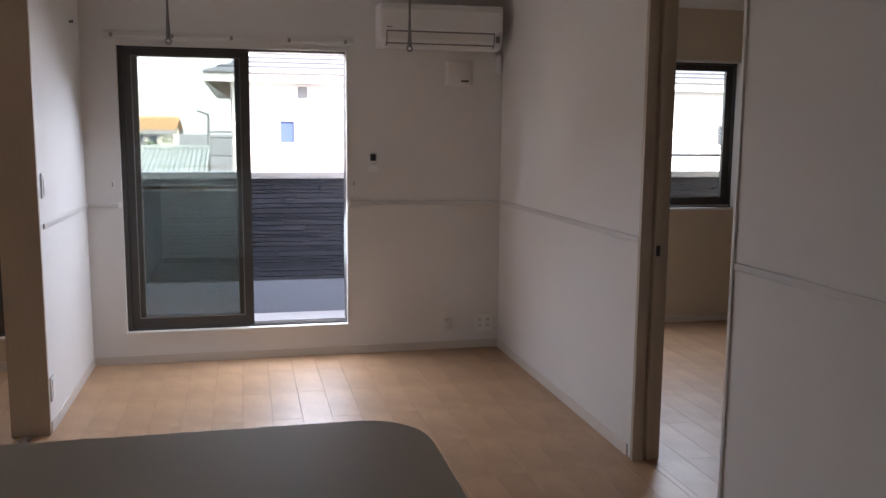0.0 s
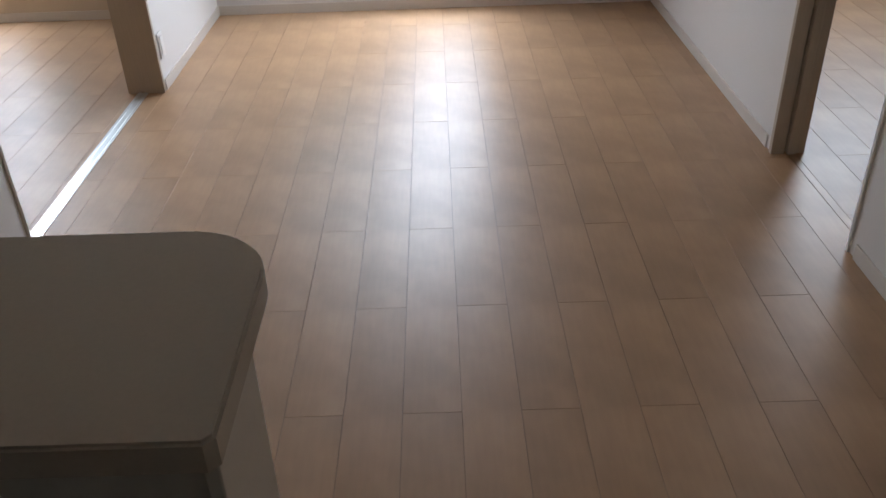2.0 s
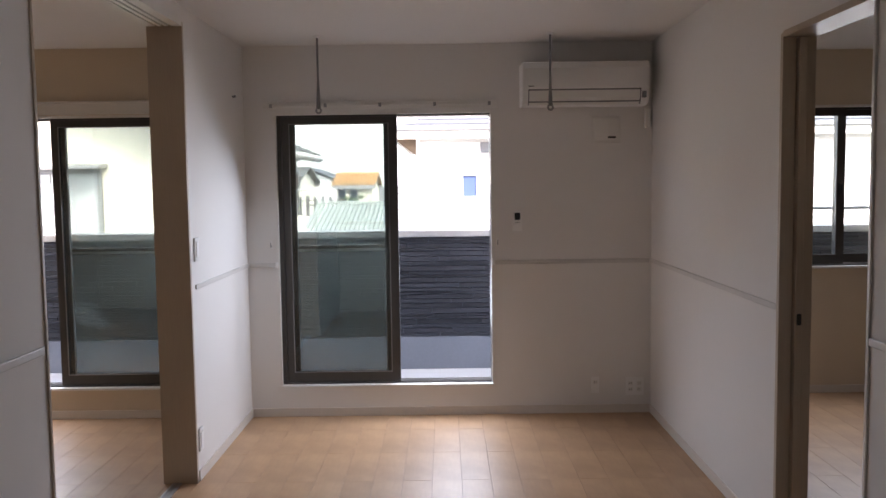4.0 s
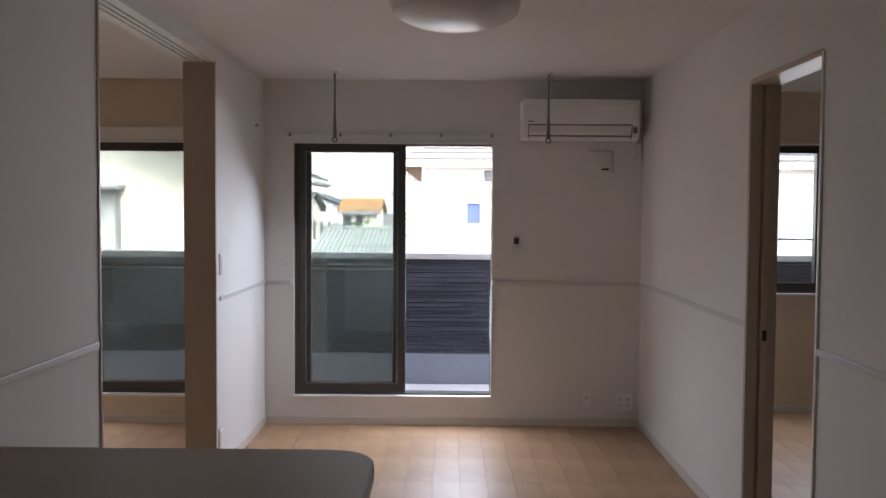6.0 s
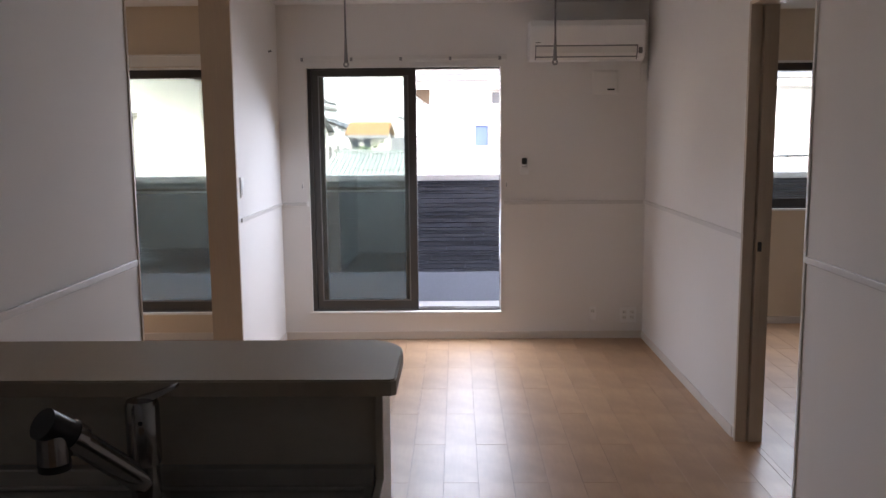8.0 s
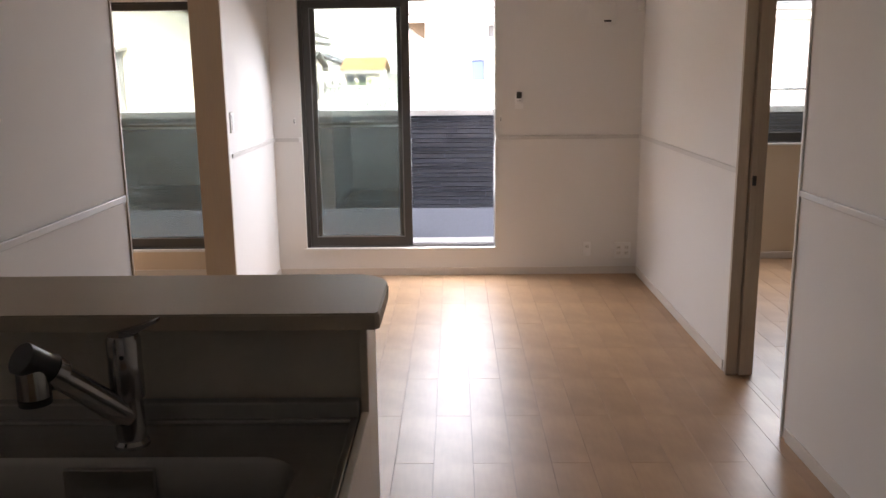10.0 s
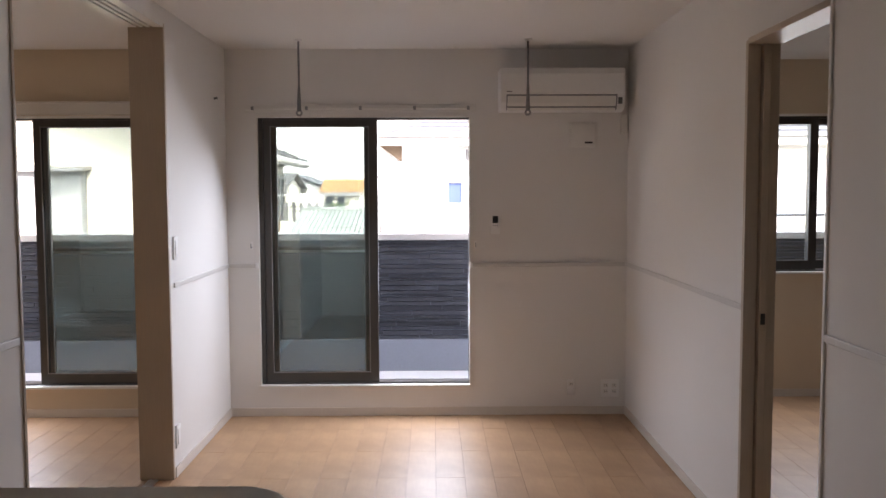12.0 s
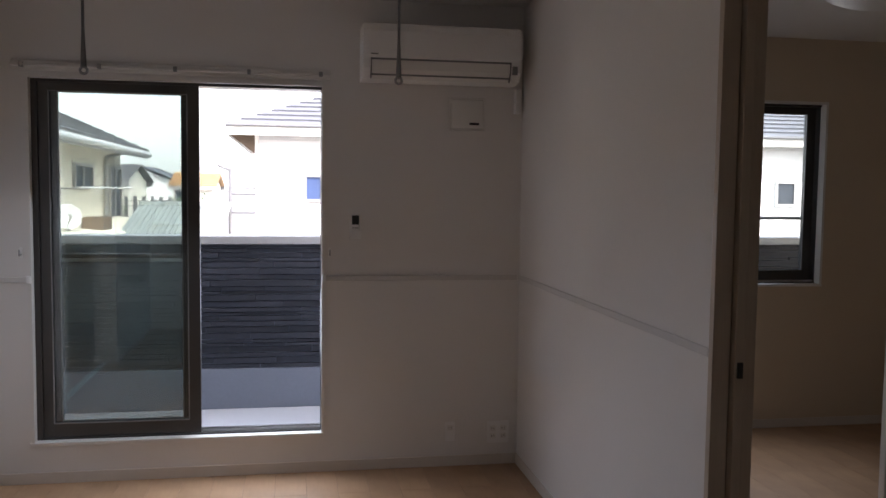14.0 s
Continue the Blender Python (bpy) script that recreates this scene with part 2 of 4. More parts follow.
structure("wall_west", boxes(
    (LW, 0, -1.232, 0, 0, H), (LW, 0, -2.79, -1.232, 2.32, H), (LW, 0, BACK, -2.79, 0, H)), WALLPAPER, "white wallpapered partition with a wide sliding-door opening")
structure("wall_east", boxes(
    (W, RW, -2.10, 0, 0, H), (W, RW, -2.84, -2.10, 2.075, H), (W, RW, BACK, -2.84, 0, H)), WALLPAPER, "white wallpapered partition with a doorway")
structure("wall_south", boxes((0, W, BACK - OUT, BACK, 0, H)), WALLPAPER, "plain white unseen wall behind the kitchen, set back to weaken bounce")
structure("wall_side_room_outer", boxes((LX - OUT, LX, -5.0, OUT, -0.1, H), (LX, LW, -5.0 - OUT, -5.0, -0.1, H)), BOUNCE_PAPER, "plain cream walls of the side room, floor bounce in their tint")
structure("wall_bedroom_outer", boxes((RX, RX + OUT, -4.2, RY + OUT, -0.1, H), (RW, RX, -4.2 - OUT, -4.2, -0.1, H)), BOUNCE_PAPER, "plain cream walls of the bedroom, floor bounce in their tint")
structure("ceiling", boxes((LX - OUT, RX + OUT, BACK - OUT, OUT, H, H + 0.25), (2.667, RX + OUT, OUT, RY + OUT, H, H + 0.25)), CEILING, "white papered ceiling")

# skirting boards
structure("baseboard", boxes(
    (0.008, W - 0.008, -0.008, -0.0005, 0, 0.055), (0.0005, 0.008, -1.215, 0, 0, 0.055), (W - 0.008, W - 0.0005, -2.06, 0, 0, 0.055),
    (W - 0.008, W - 0.0005, BACK, -2.88, 0, 0.055), (0.0005, 0.008, -4.39, -2.83, 0, 0.055), bevel=0.002), SKIRT, "low beige skirting board")
structure("baseboard_side_room", boxes((LX, LW, -0.008, -0.0005, 0, 0.055), (LW - 0.008, LW - 0.0005, -1.2, -0.008, 0, 0.055), bevel=0.002), SKIRT, "low beige skirting board")
structure("baseboard_bedroom", boxes((RW, RX, RY - 0.008, RY - 0.0005, 0, 0.055), (RW + 0.0005, RW + 0.008, -2.0, RY - 0.008, 0, 0.055), bevel=0.002), SKIRT, "low beige skirting board")


# picture rails along the walls at waist height
def rail_bar(rows):
    bm = bmesh.new()
    for x0, x1, y0, y1 in rows:
        box(bm, x0, x1, y0, y1, 0.985, 1.012, bevel=0.004)
    return bm


structure("trim_rail_north", rail_bar([(1.585, W - 0.014, -0.014, -0.0005), (0.014, 0.195, -0.014, -0.0005)]), RAILM, "slim grey-white rail on the window wall")
structure("trim_rail_east", rail_bar([(W - 0.009, W - 0.0005, -2.099, 0), (W - 0.012, W - 0.0005, -6.6, -2.85)]), RAILM, "slim grey-white rail on the partition")
structure("trim_rail_west", rail_bar([(0.0005, 0.009, -1.17, 0), (0.0005, 0.012, -4.39, -2.82)]), RAILM, "slim grey-white rail on the partition")
for x in (0.19, 1.59):
    cap = thing("rail_end_cap", (x, -0.01, 1.0), "small white plastic end cap of the wall rail", "end cap", "rail end caps")
    part("cap", box(bmesh.new(), x - 0.010, x + 0.010, -0.018, 0.003, 0.980, 1.018, bevel=0.005), PLASTIC, cap)

# wide opening to the side room: cased end of the partition, head track, floor track
case = thing("opening_casing", (-0.08, -1.24, 0), "pale beige wood-look casing of the wide sliding-door opening", "door casing")
part("post", box(bmesh.new(), LW - 0.006, 0.004, -1.252, -1.232, 0, 2.315, bevel=0.002), JAMB, case)
part("near_post", box(bmesh.new(), LW - 0.006, 0.006, -2.80, -2.785, 0, 2.315, bevel=0.002), JAMB, case)
head = part("head", boxes((LW - 0.006, -0.128, -2.785, -1.252, 2.295, 2.322), (-0.112, -0.095, -2.785, -1.252, 2.295, 2.322), (-0.079, -0.062, -2.785, -1.252, 2.295, 2.322),
                          (-0.046, 0.004, -2.785, -1.252, 2.295, 2.322)), TRIM, case)
for x in (-0.12, -0.087, -0.054):
    part("track_groove", boxes((x - 0.008, x + 0.008, -2.785, -1.252, 2.312, 2.322)), BLACK, head)
ftrack = thing("floor_track", (-0.08, -2.0, 0), "flat silver aluminium sliding-door track set on the floor", "door track")
part("plate", box(bmesh.new(), -0.126, -0.076, -2.785, -1.253, 0.0, 0.004), ALU, ftrack)
for x in (-0.114, -0.088):
    part("ridge", box(bmesh.new(), x - 0.003, x + 0.003, -2.785, -1.253, 0.004, 0.008), ALU, ftrack)

# doorway to the bedroom with its pocket door
frame_e = thing("bedroom_door_frame", (2.66, -2.45, 0), "pale beige wood-look frame of the bedroom doorway", "door frame")
part("jamb", boxes((W - 0.008, 2.655, -2.125, -2.10, 0, 2.075), (2.695, RW + 0.008, -2.125, -2.10, 0, 2.075), bevel=0.002), JAMB, frame_e)
part("near_jamb", box(bmesh.new(), W - 0.008, RW + 0.008, -2.842, -2.825, 0, 2.075, bevel=0.002), TRIM, frame_e, "white edge strip")
part("head", box(bmesh.new(), W - 0.008, RW + 0.008, -2.825, -2.125, 2.058, 2.083, bevel=0.002), JAMB, frame_e)
door = thing("door_sliding", (2.675, -2.13, 0), "pale beige sliding door pushed back into its wall pocket", "door")
leaf = part("leaf", box(bmesh.new(), 2.660, 2.690, -2.145, -2.02, 0.006, 2.056, bevel=0.002), JAMB, door)
latch = part("latch", box(bmesh.new(), 2.666, 2.684, -2.150, -2.143, 0.932, 0.978, bevel=0.002), BLACK, leaf, "dark bronze latch plate")


# ---- windows ----
def sliding_window(name, x0, x1, z0, z1, face, stack, label, bar=False, screen=True, deep=0.0):
    """An aluminium sliding window: outer frame, two sashes, insect screen. stack: limits of the parked sashes."""
    w = tagged(new(name), label=label, category="window", kind="structure")
    w.location = (x0, face, z0)
    BASE[w] = (x0, face, z0)
    f = 0.030
    y = face + deep
    part("window_frame", boxes((x0, x0 + f, y + 0.035, y + 0.15, z0, z1), (x1 - 0.006, x1, y + 0.05, y + 0.15, z0, z1),
                               (x0 + f, x1 - 0.006, y + 0.035, y + 0.15, z1 - 0.016, z1), (x0 + f, x1 - 0.006, y + 0.04, y + 0.15, z0, z0 + 0.012)), BRONZE, w)
    part("window_sill", box(bmesh.new(), x0 - 0.018, x1 + 0.012, face - 0.012, y + 0.04, z0 - 0.012, z0 + 0.004, bevel=0.002), TRIM, w, "white sill board")
    part("reveal_lining", boxes((x0 - 0.012, x0 + 0.003, face - 0.008, y + 0.034, z0 + 0.004, z1 + 0.012), (x1 - 0.003, x1 + 0.012, face - 0.008, y + 0.049, z0 + 0.004, z1 + 0.012),
                                (x0 + 0.003, x1 - 0.003, face - 0.008, y + 0.034, z1 - 0.003, z1 + 0.012)), TRIM, w, "white reveal lining")
    part("track", boxes(*[(x0 + f, x1 - 0.006, y + yy, y + yy + 0.004, z0 + 0.012, z0 + 0.022) for yy in (0.06, 0.10)]), ALU, w, "bright metal running track")
    for k, (s0, s1) in enumerate(stack):
        ys = y + (0.046 if k == 0 else 0.088)
        lo, hi = z0 + 0.014, z1 - 0.016
        sash = part("sash", boxes((s0, s0 + 0.045, ys, ys + 0.034, lo, hi), (s1 - 0.055, s1, ys, ys + 0.034, lo, hi),
                                  (s0 + 0.045, s1 - 0.055, ys + 0.001, ys + 0.033, lo, lo + 0.065), (s0 + 0.045, s1 - 0.055, ys + 0.001, ys + 0.033, hi - 0.040, hi)), BRONZE, w)
        part("bead", boxes((s0 + 0.045, s0 + 0.050, ys - 0.001, ys + 0.006, lo + 0.065, hi - 0.04), (s1 - 0.060, s1 - 0.055, ys - 0.001, ys + 0.006, lo + 0.065, hi - 0.04),
                           (s0 + 0.050, s1 - 0.060, ys - 0.001, ys + 0.006, lo + 0.065, lo + 0.070), (s0 + 0.050, s1 - 0.060, ys - 0.001, ys + 0.006, hi - 0.045, hi - 0.040)), GREYMETAL, sash, "grey glazing bead")
        pane = part("pane", boxes((s0 + 0.045, s1 - 0.055, ys + 0.014, ys + 0.018, lo + 0.06, hi - 0.036)), GLASS, sash, "clear faintly green glass")
        pane.visible_shadow = False
    if screen:
        s0, s1 = stack[0]
        ys, lo, hi = y + 0.132, z0 + 0.014, z1 - 0.016
        net = part("insect_screen", boxes((s0, s0 + 0.03, ys, ys + 0.016, lo, hi), (s1 - 0.05, s1 - 0.02, ys, ys + 0.016, lo, hi), (s0 + 0.03, s1 - 0.05, ys, ys + 0.016, lo, lo + 0.03),
                                          (s0 + 0.03, s1 - 0.05, ys, ys + 0.016, hi - 0.03, hi), (s0 + 0.03, s1 - 0.05, ys, ys + 0.016, 1.090, 1.112)), BRONZE, w)
        part("mid_rail", boxes((s0 + 0.03, s1 - 0.05, ys - 0.006, ys + 0.016, 1.074, 1.0895)), ALU, net, "light metal middle rail")
        part("mesh_sheet", boxes((s0 + 0.03, s1 - 0.05, ys + 0.007, ys + 0.009, lo + 0.03, hi - 0.03)), SCREEN, net, "fine grey insect mesh")
    if bar:
        part("guard_bar", rod(bmesh.new(), (x0, y + 0.19, 1.30), (x1, y + 0.19, 1.30), 0.011), GREYMETAL, w, "round metal guard bar")
        part("lock", box(bmesh.new(), stack[0][1] - 0.035, stack[0][1] - 0.015, y + 0.03, y + 0.05, 1.40, 1.47, bevel=0.004), BLACK, w, "black crescent lock")
    return w


sliding_window("window_1", 0.2, 1.58, 0.20, 1.962, 0.0, [(0.232, 0.977), (0.262, 0.945)], "tall sliding window with a dark bronze frame, pushed half open")
sliding_window("window_2", -1.87, -0.45, 0.20, 1.962, 0.0, [(-1.262, -0.48), (-1.235, -0.50)], "tall sliding window with a dark bronze frame, pushed half open")
sliding_window("window_3", 3.5, 4.655, 0.895, 2.005, RY, [(3.532, 4.085), (4.035, 4.645)], "waist-high sliding window with a black frame, shut", bar=True, screen=False, deep=0.0)


# ---- curtain fixings and wall fittings ----
def curtain_board(x0, x1, y):
    c = thing("curtain_rail", ((x0 + x1) / 2, y, 2.01), "white curtain rail fixed over the tall window", "curtain rail")
    part("board", box(bmesh.new(), x0, x1, y - 0.010, y - 0.0005, 1.99, 2.040, bevel=0.003), TRIM, c)
    part("rail", box(bmesh.new(), x0, x1, y - 0.026, y - 0.0105, 2.008, 2.022, bevel=0.003), TRIM, c)
    n = 5
    for i in range(n):
        x = x0 + 0.05 + (x1 - x0 - 0.1) * i / (n - 1)
        part("bracket", box(bmesh.new(), x - 0.009, x + 0.009, y - 0.032, y - 0.010, 2.004, 2.028, bevel=0.003), GREYMETAL, c, "small grey metal bracket")
    return c


curtain_board(0.13, 1.62, 0.0)
box_c = thing("curtain_box", (-1.15, 0.0, 2.02), "plain white curtain board over the side-room window", "curtain box")
part("board", box(bmesh.new(), -1.95, -0.36, -0.022, -0.0005, 1.978, 2.05, bevel=0.003), TRIM, box_c)
part("top_lip", box(bmesh.new(), -1.96, -0.35, -0.034, -0.0005, 2.0505, 2.062, bevel=0.003), TRIM, box_c)

for x in (0.157, 1.617):
    hk = thing("tassel_hook", (x, -0.004, 1.13), "small white curtain tassel hook screwed to the wall", "hook", "tassel hooks")
    part("plate", box(bmesh.new(), x - 0.007, x + 0.007, -0.004, -0.0005, 1.105, 1.155, bevel=0.001), PLASTIC, hk)
    part("hook", rod(rod(bmesh.new(), (x, -0.004, 1.12), (x, -0.030, 1.116), 0.003), (x, -0.030, 1.114), (x, -0.031, 1.145), 0.003), GREYMETAL, hk)

remote = thing("remote_control", (1.744, -0.01, 1.21), "white air-conditioner remote with a dark display in its wall holder", "remote control")
part("body", box(bmesh.new(), 1.722, 1.768, -0.024, -0.008, 1.215, 1.325, bevel=0.005), PLASTIC, remote, smooth=True)
part("display", box(bmesh.new(), 1.727, 1.763, -0.0255, -0.0235, 1.272, 1.318), BLACK, remote, "dark display")
part("holder", boxes((1.716, 1.774, -0.008, -0.0005, 1.200, 1.290), (1.716, 1.774, -0.030, -0.0245, 1.200, 1.240), (1.716, 1.721, -0.0245, -0.008, 1.200, 1.24), (1.769, 1.774, -0.0245, -0.008, 1.200, 1.24)), PLASTIC, remote)
for x in (1.733, 1.746, 1.757):
    part("button", box(bmesh.new(), x - 0.003, x + 0.003, -0.026, -0.0235, 1.252, 1.258, bevel=0.001), PLASTIC_GREY, remote)


def wall_plate(name, x, z, w, h, label, group, slots):
    o = thing(name, (x, 0, z), label, "outlet", group)
    plate = part("plate", box(bmesh.new(), x - w / 2, x + w / 2, -0.009, -0.0005, z - h / 2, z + h / 2, bevel=0.003), PLASTIC, o, smooth=True)
    for dx, dz in slots:
        s = part("socket", box(bmesh.new(), x + dx - 0.016, x + dx + 0.016, -0.0115, -0.0085, z + dz - 0.014, z + dz + 0.014, bevel=0.002), TRIM, plate)
        for k in (-0.006, 0.006):
            part("slot", box(bmesh.new(), x + dx + k - 0.001, x + dx + k + 0.001, -0.0125, -0.011, z + dz - 0.005, z + dz + 0.005), BLACK, plate)
    return o


wall_plate("wall_outlet", 2.247, 0.185, 0.052, 0.105, "white single wall outlet plate low on the wall", "wall outlets", [(0, 0.02)])
wall_plate("wall_outlet", 2.505, 0.175, 0.118, 0.118, "white double wall outlet plate low on the wall", "wall outlets", [(-0.028, 0.02), (0.028, 0.02), (-0.028, -0.02), (0.028, -0.02)])


def side_plate(name, y, z, label, category):
    o = thing(name, (0, y, z), label, category)
    part("plate", box(bmesh.new(), 0.0005, 0.009, y - 0.035, y + 0.035, z - 0.06, z + 0.06, bevel=0.003), PLASTIC, o, smooth=True)
    part("rocker", box(bmesh.new(), 0.0085, 0.0125, y - 0.02, y + 0.02, z - 0.042, z + 0.042, bevel=0.002), PLASTIC, o)
    return o


side_plate("light_switch", -1.14, 1.19, "white rocker light switch on the partition", "switch")
side_plate("low_outlet", -1.17, 0.21, "white wall outlet low on the partition", "outlet")
pin = thing("wall_hook", (0, -0.28, 2.05), "tiny white hook on the partition", "hook")
part("pin", rod(bmesh.new(), (0.0005, -0.28, 2.05), (0.022, -0.28, 2.055), 0.006, 0.008), PLASTIC_GREY, pin)

vent = thing("wall_vent", (2.315, 0, 1.84), "white square wall ventilator with a small dark slot", "ventilator")
part("cover", box(bmesh.new(), 2.232, 2.400, -0.022, -0.0005, 1.765, 1.915, bevel=0.008), TRIM, vent, smooth=True)
part("rim", box(bmesh.new(), 2.222, 2.410, -0.012, -0.0004, 1.757, 1.924, bevel=0.004), TRIM, vent)
part("slot", box(bmesh.new(), 2.325, 2.375, -0.025, -0.0215, 1.785, 1.797), BLACK, vent, "dark pull slot")

# air conditioner
ac = thing("air_conditioner", (2.15, 0, 1.98), "white wall-mounted split air conditioner high on the wall", "air conditioner")
arc = [(-0.0005, 1.985), (-0.10, 1.978), (-0.185, 1.990), (-0.215, 2.03), (-0.225, 2.10), (-0.225, 2.205), (-0.212, 2.235), (-0.185, 2.242), (-0.0005, 2.242)]
part("body", prism(bmesh.new(), arc, 1.765, 2.540, "X"), PLASTIC, ac)
part("front_panel", prism(bmesh.new(), [(-0.228, 2.078), (-0.232, 2.09), (-0.232, 2.205), (-0.217, 2.238), (-0.20, 2.245), (-0.20, 2.078)], 1.772, 2.533, "X"), PLASTIC, ac)
part("flap", prism(bmesh.new(), [(-0.226, 2.070), (-0.221, 2.025), (-0.192, 1.984), (-0.17, 1.984), (-0.20, 2.03), (-0.205, 2.070)], 1.81, 2.480, "X"), TRIM, ac)
part("flap_gap", boxes((1.80, 2.49, -0.2262, -0.21, 2.069, 2.0795)), PLASTIC_GREY, ac, "dark gap over the flap")
part("flap_lip", boxes((1.80, 2.49, -0.2085, -0.196, 1.9975, 2.0055)), PLASTIC_GREY, ac, "dark line along the flap")
for x0, x1 in ((1.80, 1.806), (2.484, 2.49)):
    part("flap_edge", prism(bmesh.new(), [(-0.2265, 2.070), (-0.2215, 2.025), (-0.1925, 1.983), (-0.18, 1.99), (-0.20, 2.07)], x0, x1, "X"), PLASTIC_GREY, ac)
part("sensor", box(bmesh.new(), 2.497, 2.522, -0.2275, -0.20, 2.02, 2.06, bevel=0.003), PLASTIC_GREY, ac, "small grey indicator window")
part("badge", box(bmesh.new(), 1.80, 1.835, -0.2335, -0.231, 2.092, 2.098), PLASTIC_GREY, ac)
duct = thing("pipe_cover", (2.575, -0.03, 1.9), "short white air-conditioner pipe cover in the corner", "pipe cover")
part("cover", box(bmesh.new(), 2.560, 2.600, -0.035, -0.0005, 1.845, 1.975, bevel=0.008), TRIM, duct)


# ceiling-hung drying-pole hangers
def pole_hanger():
    o = thing("drying_pole_hanger", (0.532, -0.345, H), "slim metal drying-pole hanger with a ring, hung from the ceiling", "pole hanger", "pole hangers")
    x, y = 0.532, -0.345
    part("mount", lathe(bmesh.new(), (x, y, H - 0.012), [(0.020, 0), (0.022, 0.004), (0.022, 0.0115)], 20), PLASTIC, o, smooth=True)
    part("rod", rod(bmesh.new(), (x, y, H - 0.012), (x, y, 1.965), 0.0065), PLASTIC_GREY, o, "grey metal rod", smooth=True)
    part("sleeve", rod(bmesh.new(), (x, y, 2.13), (x, y, 1.968), 0.0068, 0.0135), PLASTIC_GREY, o, "grey tapered end sleeve", smooth=True)
    bm = bmesh.new()
    for i in range(20):
        a, b = 2 * math.pi * i / 20, 2 * math.pi * (i + 1) / 20
        rod(bm, (x + 0.015 * math.cos(a), y, 1.955 + 0.015 * math.sin(a)), (x + 0.015 * math.cos(b), y, 1.955 + 0.015 * math.sin(b)), 0.006, seg=8)
    part("ring", bm, GREYMETAL, o, "grey plastic ring", smooth=True)
    return o


h1 = pole_hanger()
copy_thing(h1, Matrix.Translation((1.918, -0.355, H)))


# round ceiling lamps
def ceiling_lamp(x, y, r):
    o = thing("ceiling_lamp", (x, y, H), "round opal dome ceiling lamp, switched off", "ceiling lamp", "ceiling lamps")
    part("base", lathe(bmesh.new(), (x, y, H), [(r * 0.55, -0.028), (r * 0.58, -0.024), (r * 0.58, -0.0005)]), PLASTIC, o, smooth=True)
    prof = [(r * 0.93, -0.026), (r * 0.985, -0.024), (r, -0.034), (r * 0.98, -0.048)] + [(r * math.cos(a), -0.048 - 0.092 * math.sin(a)) for a in [radians(k) for k in range(14, 90, 7)]] + [(0.004, -0.140)]
    part("shade", lathe(bmesh.new(), (x, y, H), prof, 56), OPAL, o, "glossy opal dome", smooth=True)
    part("clip", box(bmesh.new(), x - r - 0.004, x - r + 0.02, y - 0.02, y + 0.02, H - 0.045, H - 0.022, bevel=0.003), TRIM, o)
    return o


lamp = ceiling_lamp(1.30, -2.3, 0.272)
copy_thing(lamp, Matrix.Translation((3.95, -1.0, H)))

# ---- kitchen ----
half_wall = structure("wall_counter", boxes((0.0, 1.113, -4.60, -4.47, 0, 1.043)), PANEL, "low kitchen half wall under the counter shelf")
trim_end = structure("trim_counter_end", boxes((1.1135, 1.128, -4.612, -4.458, 0, 1.043), (1.1135, 1.128, -5.19, -4.612, 0, 0.862), bevel=0.002), PANEL, "beige end board of the half wall and sink cabinet")
shelf = thing("counter_shelf", (0.6, -4.55, 1.0435), "beige-grey laminate counter shelf with a rounded corner on the half wall", "counter")
cx, cy, cr = 1.158, -4.402, 0.085
outline = [(0.0, -4.692), (1.150, -4.692), (1.158, -4.684)]
outline += [(cx - cr + cr * math.cos(radians(a)), cy - cr + cr * math.sin(radians(a))) for a in range(0, 91, 9)]
outline += [(0.0, -4.402)]
bm = prism(bmesh.new(), outline, 1.056, 1.072, "Z")
bmesh.ops.bevel(bm, geom=[e for e in bm.edges if abs(e.verts[0].co.z - e.verts[1].co.z) < 1e-4 and e.verts[0].co.z > 1.06], offset=0.003, segments=2, affect="EDGES")
part("top", bm, LAMINATE, shelf)
part("core_board", prism(bmesh.new(), outline, 1.0435, 1.056, "Z"), LAMINATE, shelf)

sink_unit = thing("sink_cabinet", (0.55, -4.9, 0), "beige kitchen base cabinet under the steel worktop", "kitchen cabinet")
part("body", boxes((0.01, 1.095, -5.16, -5.14, 0.09, 0.82), (0.01, 0.028, -5.14, -4.605, 0.09, 0.82), (1.077, 1.095, -5.14, -4.605, 0.09, 0.82), (0.028, 1.077, -5.14, -4.605, 0.09, 0.108)), PANEL, sink_unit)
part("plinth", boxes((0.02, 1.085, -5.11, -4.61, 0, 0.09)), PLASTIC_GREY, sink_unit)
for x0, x1 in ((0.012, 0.548), (0.552, 1.093)):
    dr = part("door", box(bmesh.new(), x0, x1, -5.182, -5.162, 0.095, 0.80, bevel=0.003), PANEL, sink_unit)
    part("handle", rod(bmesh.new(), (x0 + 0.15, -5.20, 0.76), (x1 - 0.15, -5.20, 0.76), 0.006), CHROME, dr)

# worktop with a sunken basin
wt = thing("steel_worktop", (0.55, -4.9, 0.83), "brushed steel kitchen worktop with an inset sink basin", "worktop")
bx0, bx1, by0, by1 = 0.16, 1.03, -5.10, -4.775
part("surface", boxes((0.005, 1.110, by1, -4.63, 0.822, 0.850), (0.005, bx0, by0, by1, 0.822, 0.850), (bx1, 1.110, by0, by1, 0.822, 0.850), (0.005, 1.110, -5.185, by0, 0.822, 0.850)), STEEL, wt)
part("upstand", boxes((0.005, 1.110, -4.63, -4.603, 0.822, 0.888), bevel=0.004), STEEL, wt)
part("rim", boxes((1.096, 1.1105, -5.185, -4.631, 0.850, 0.858), (0.005, 1.096, -4.640, -4.6305, 0.850, 0.858), bevel=0.002), STEEL, wt)
bm = bmesh.new()


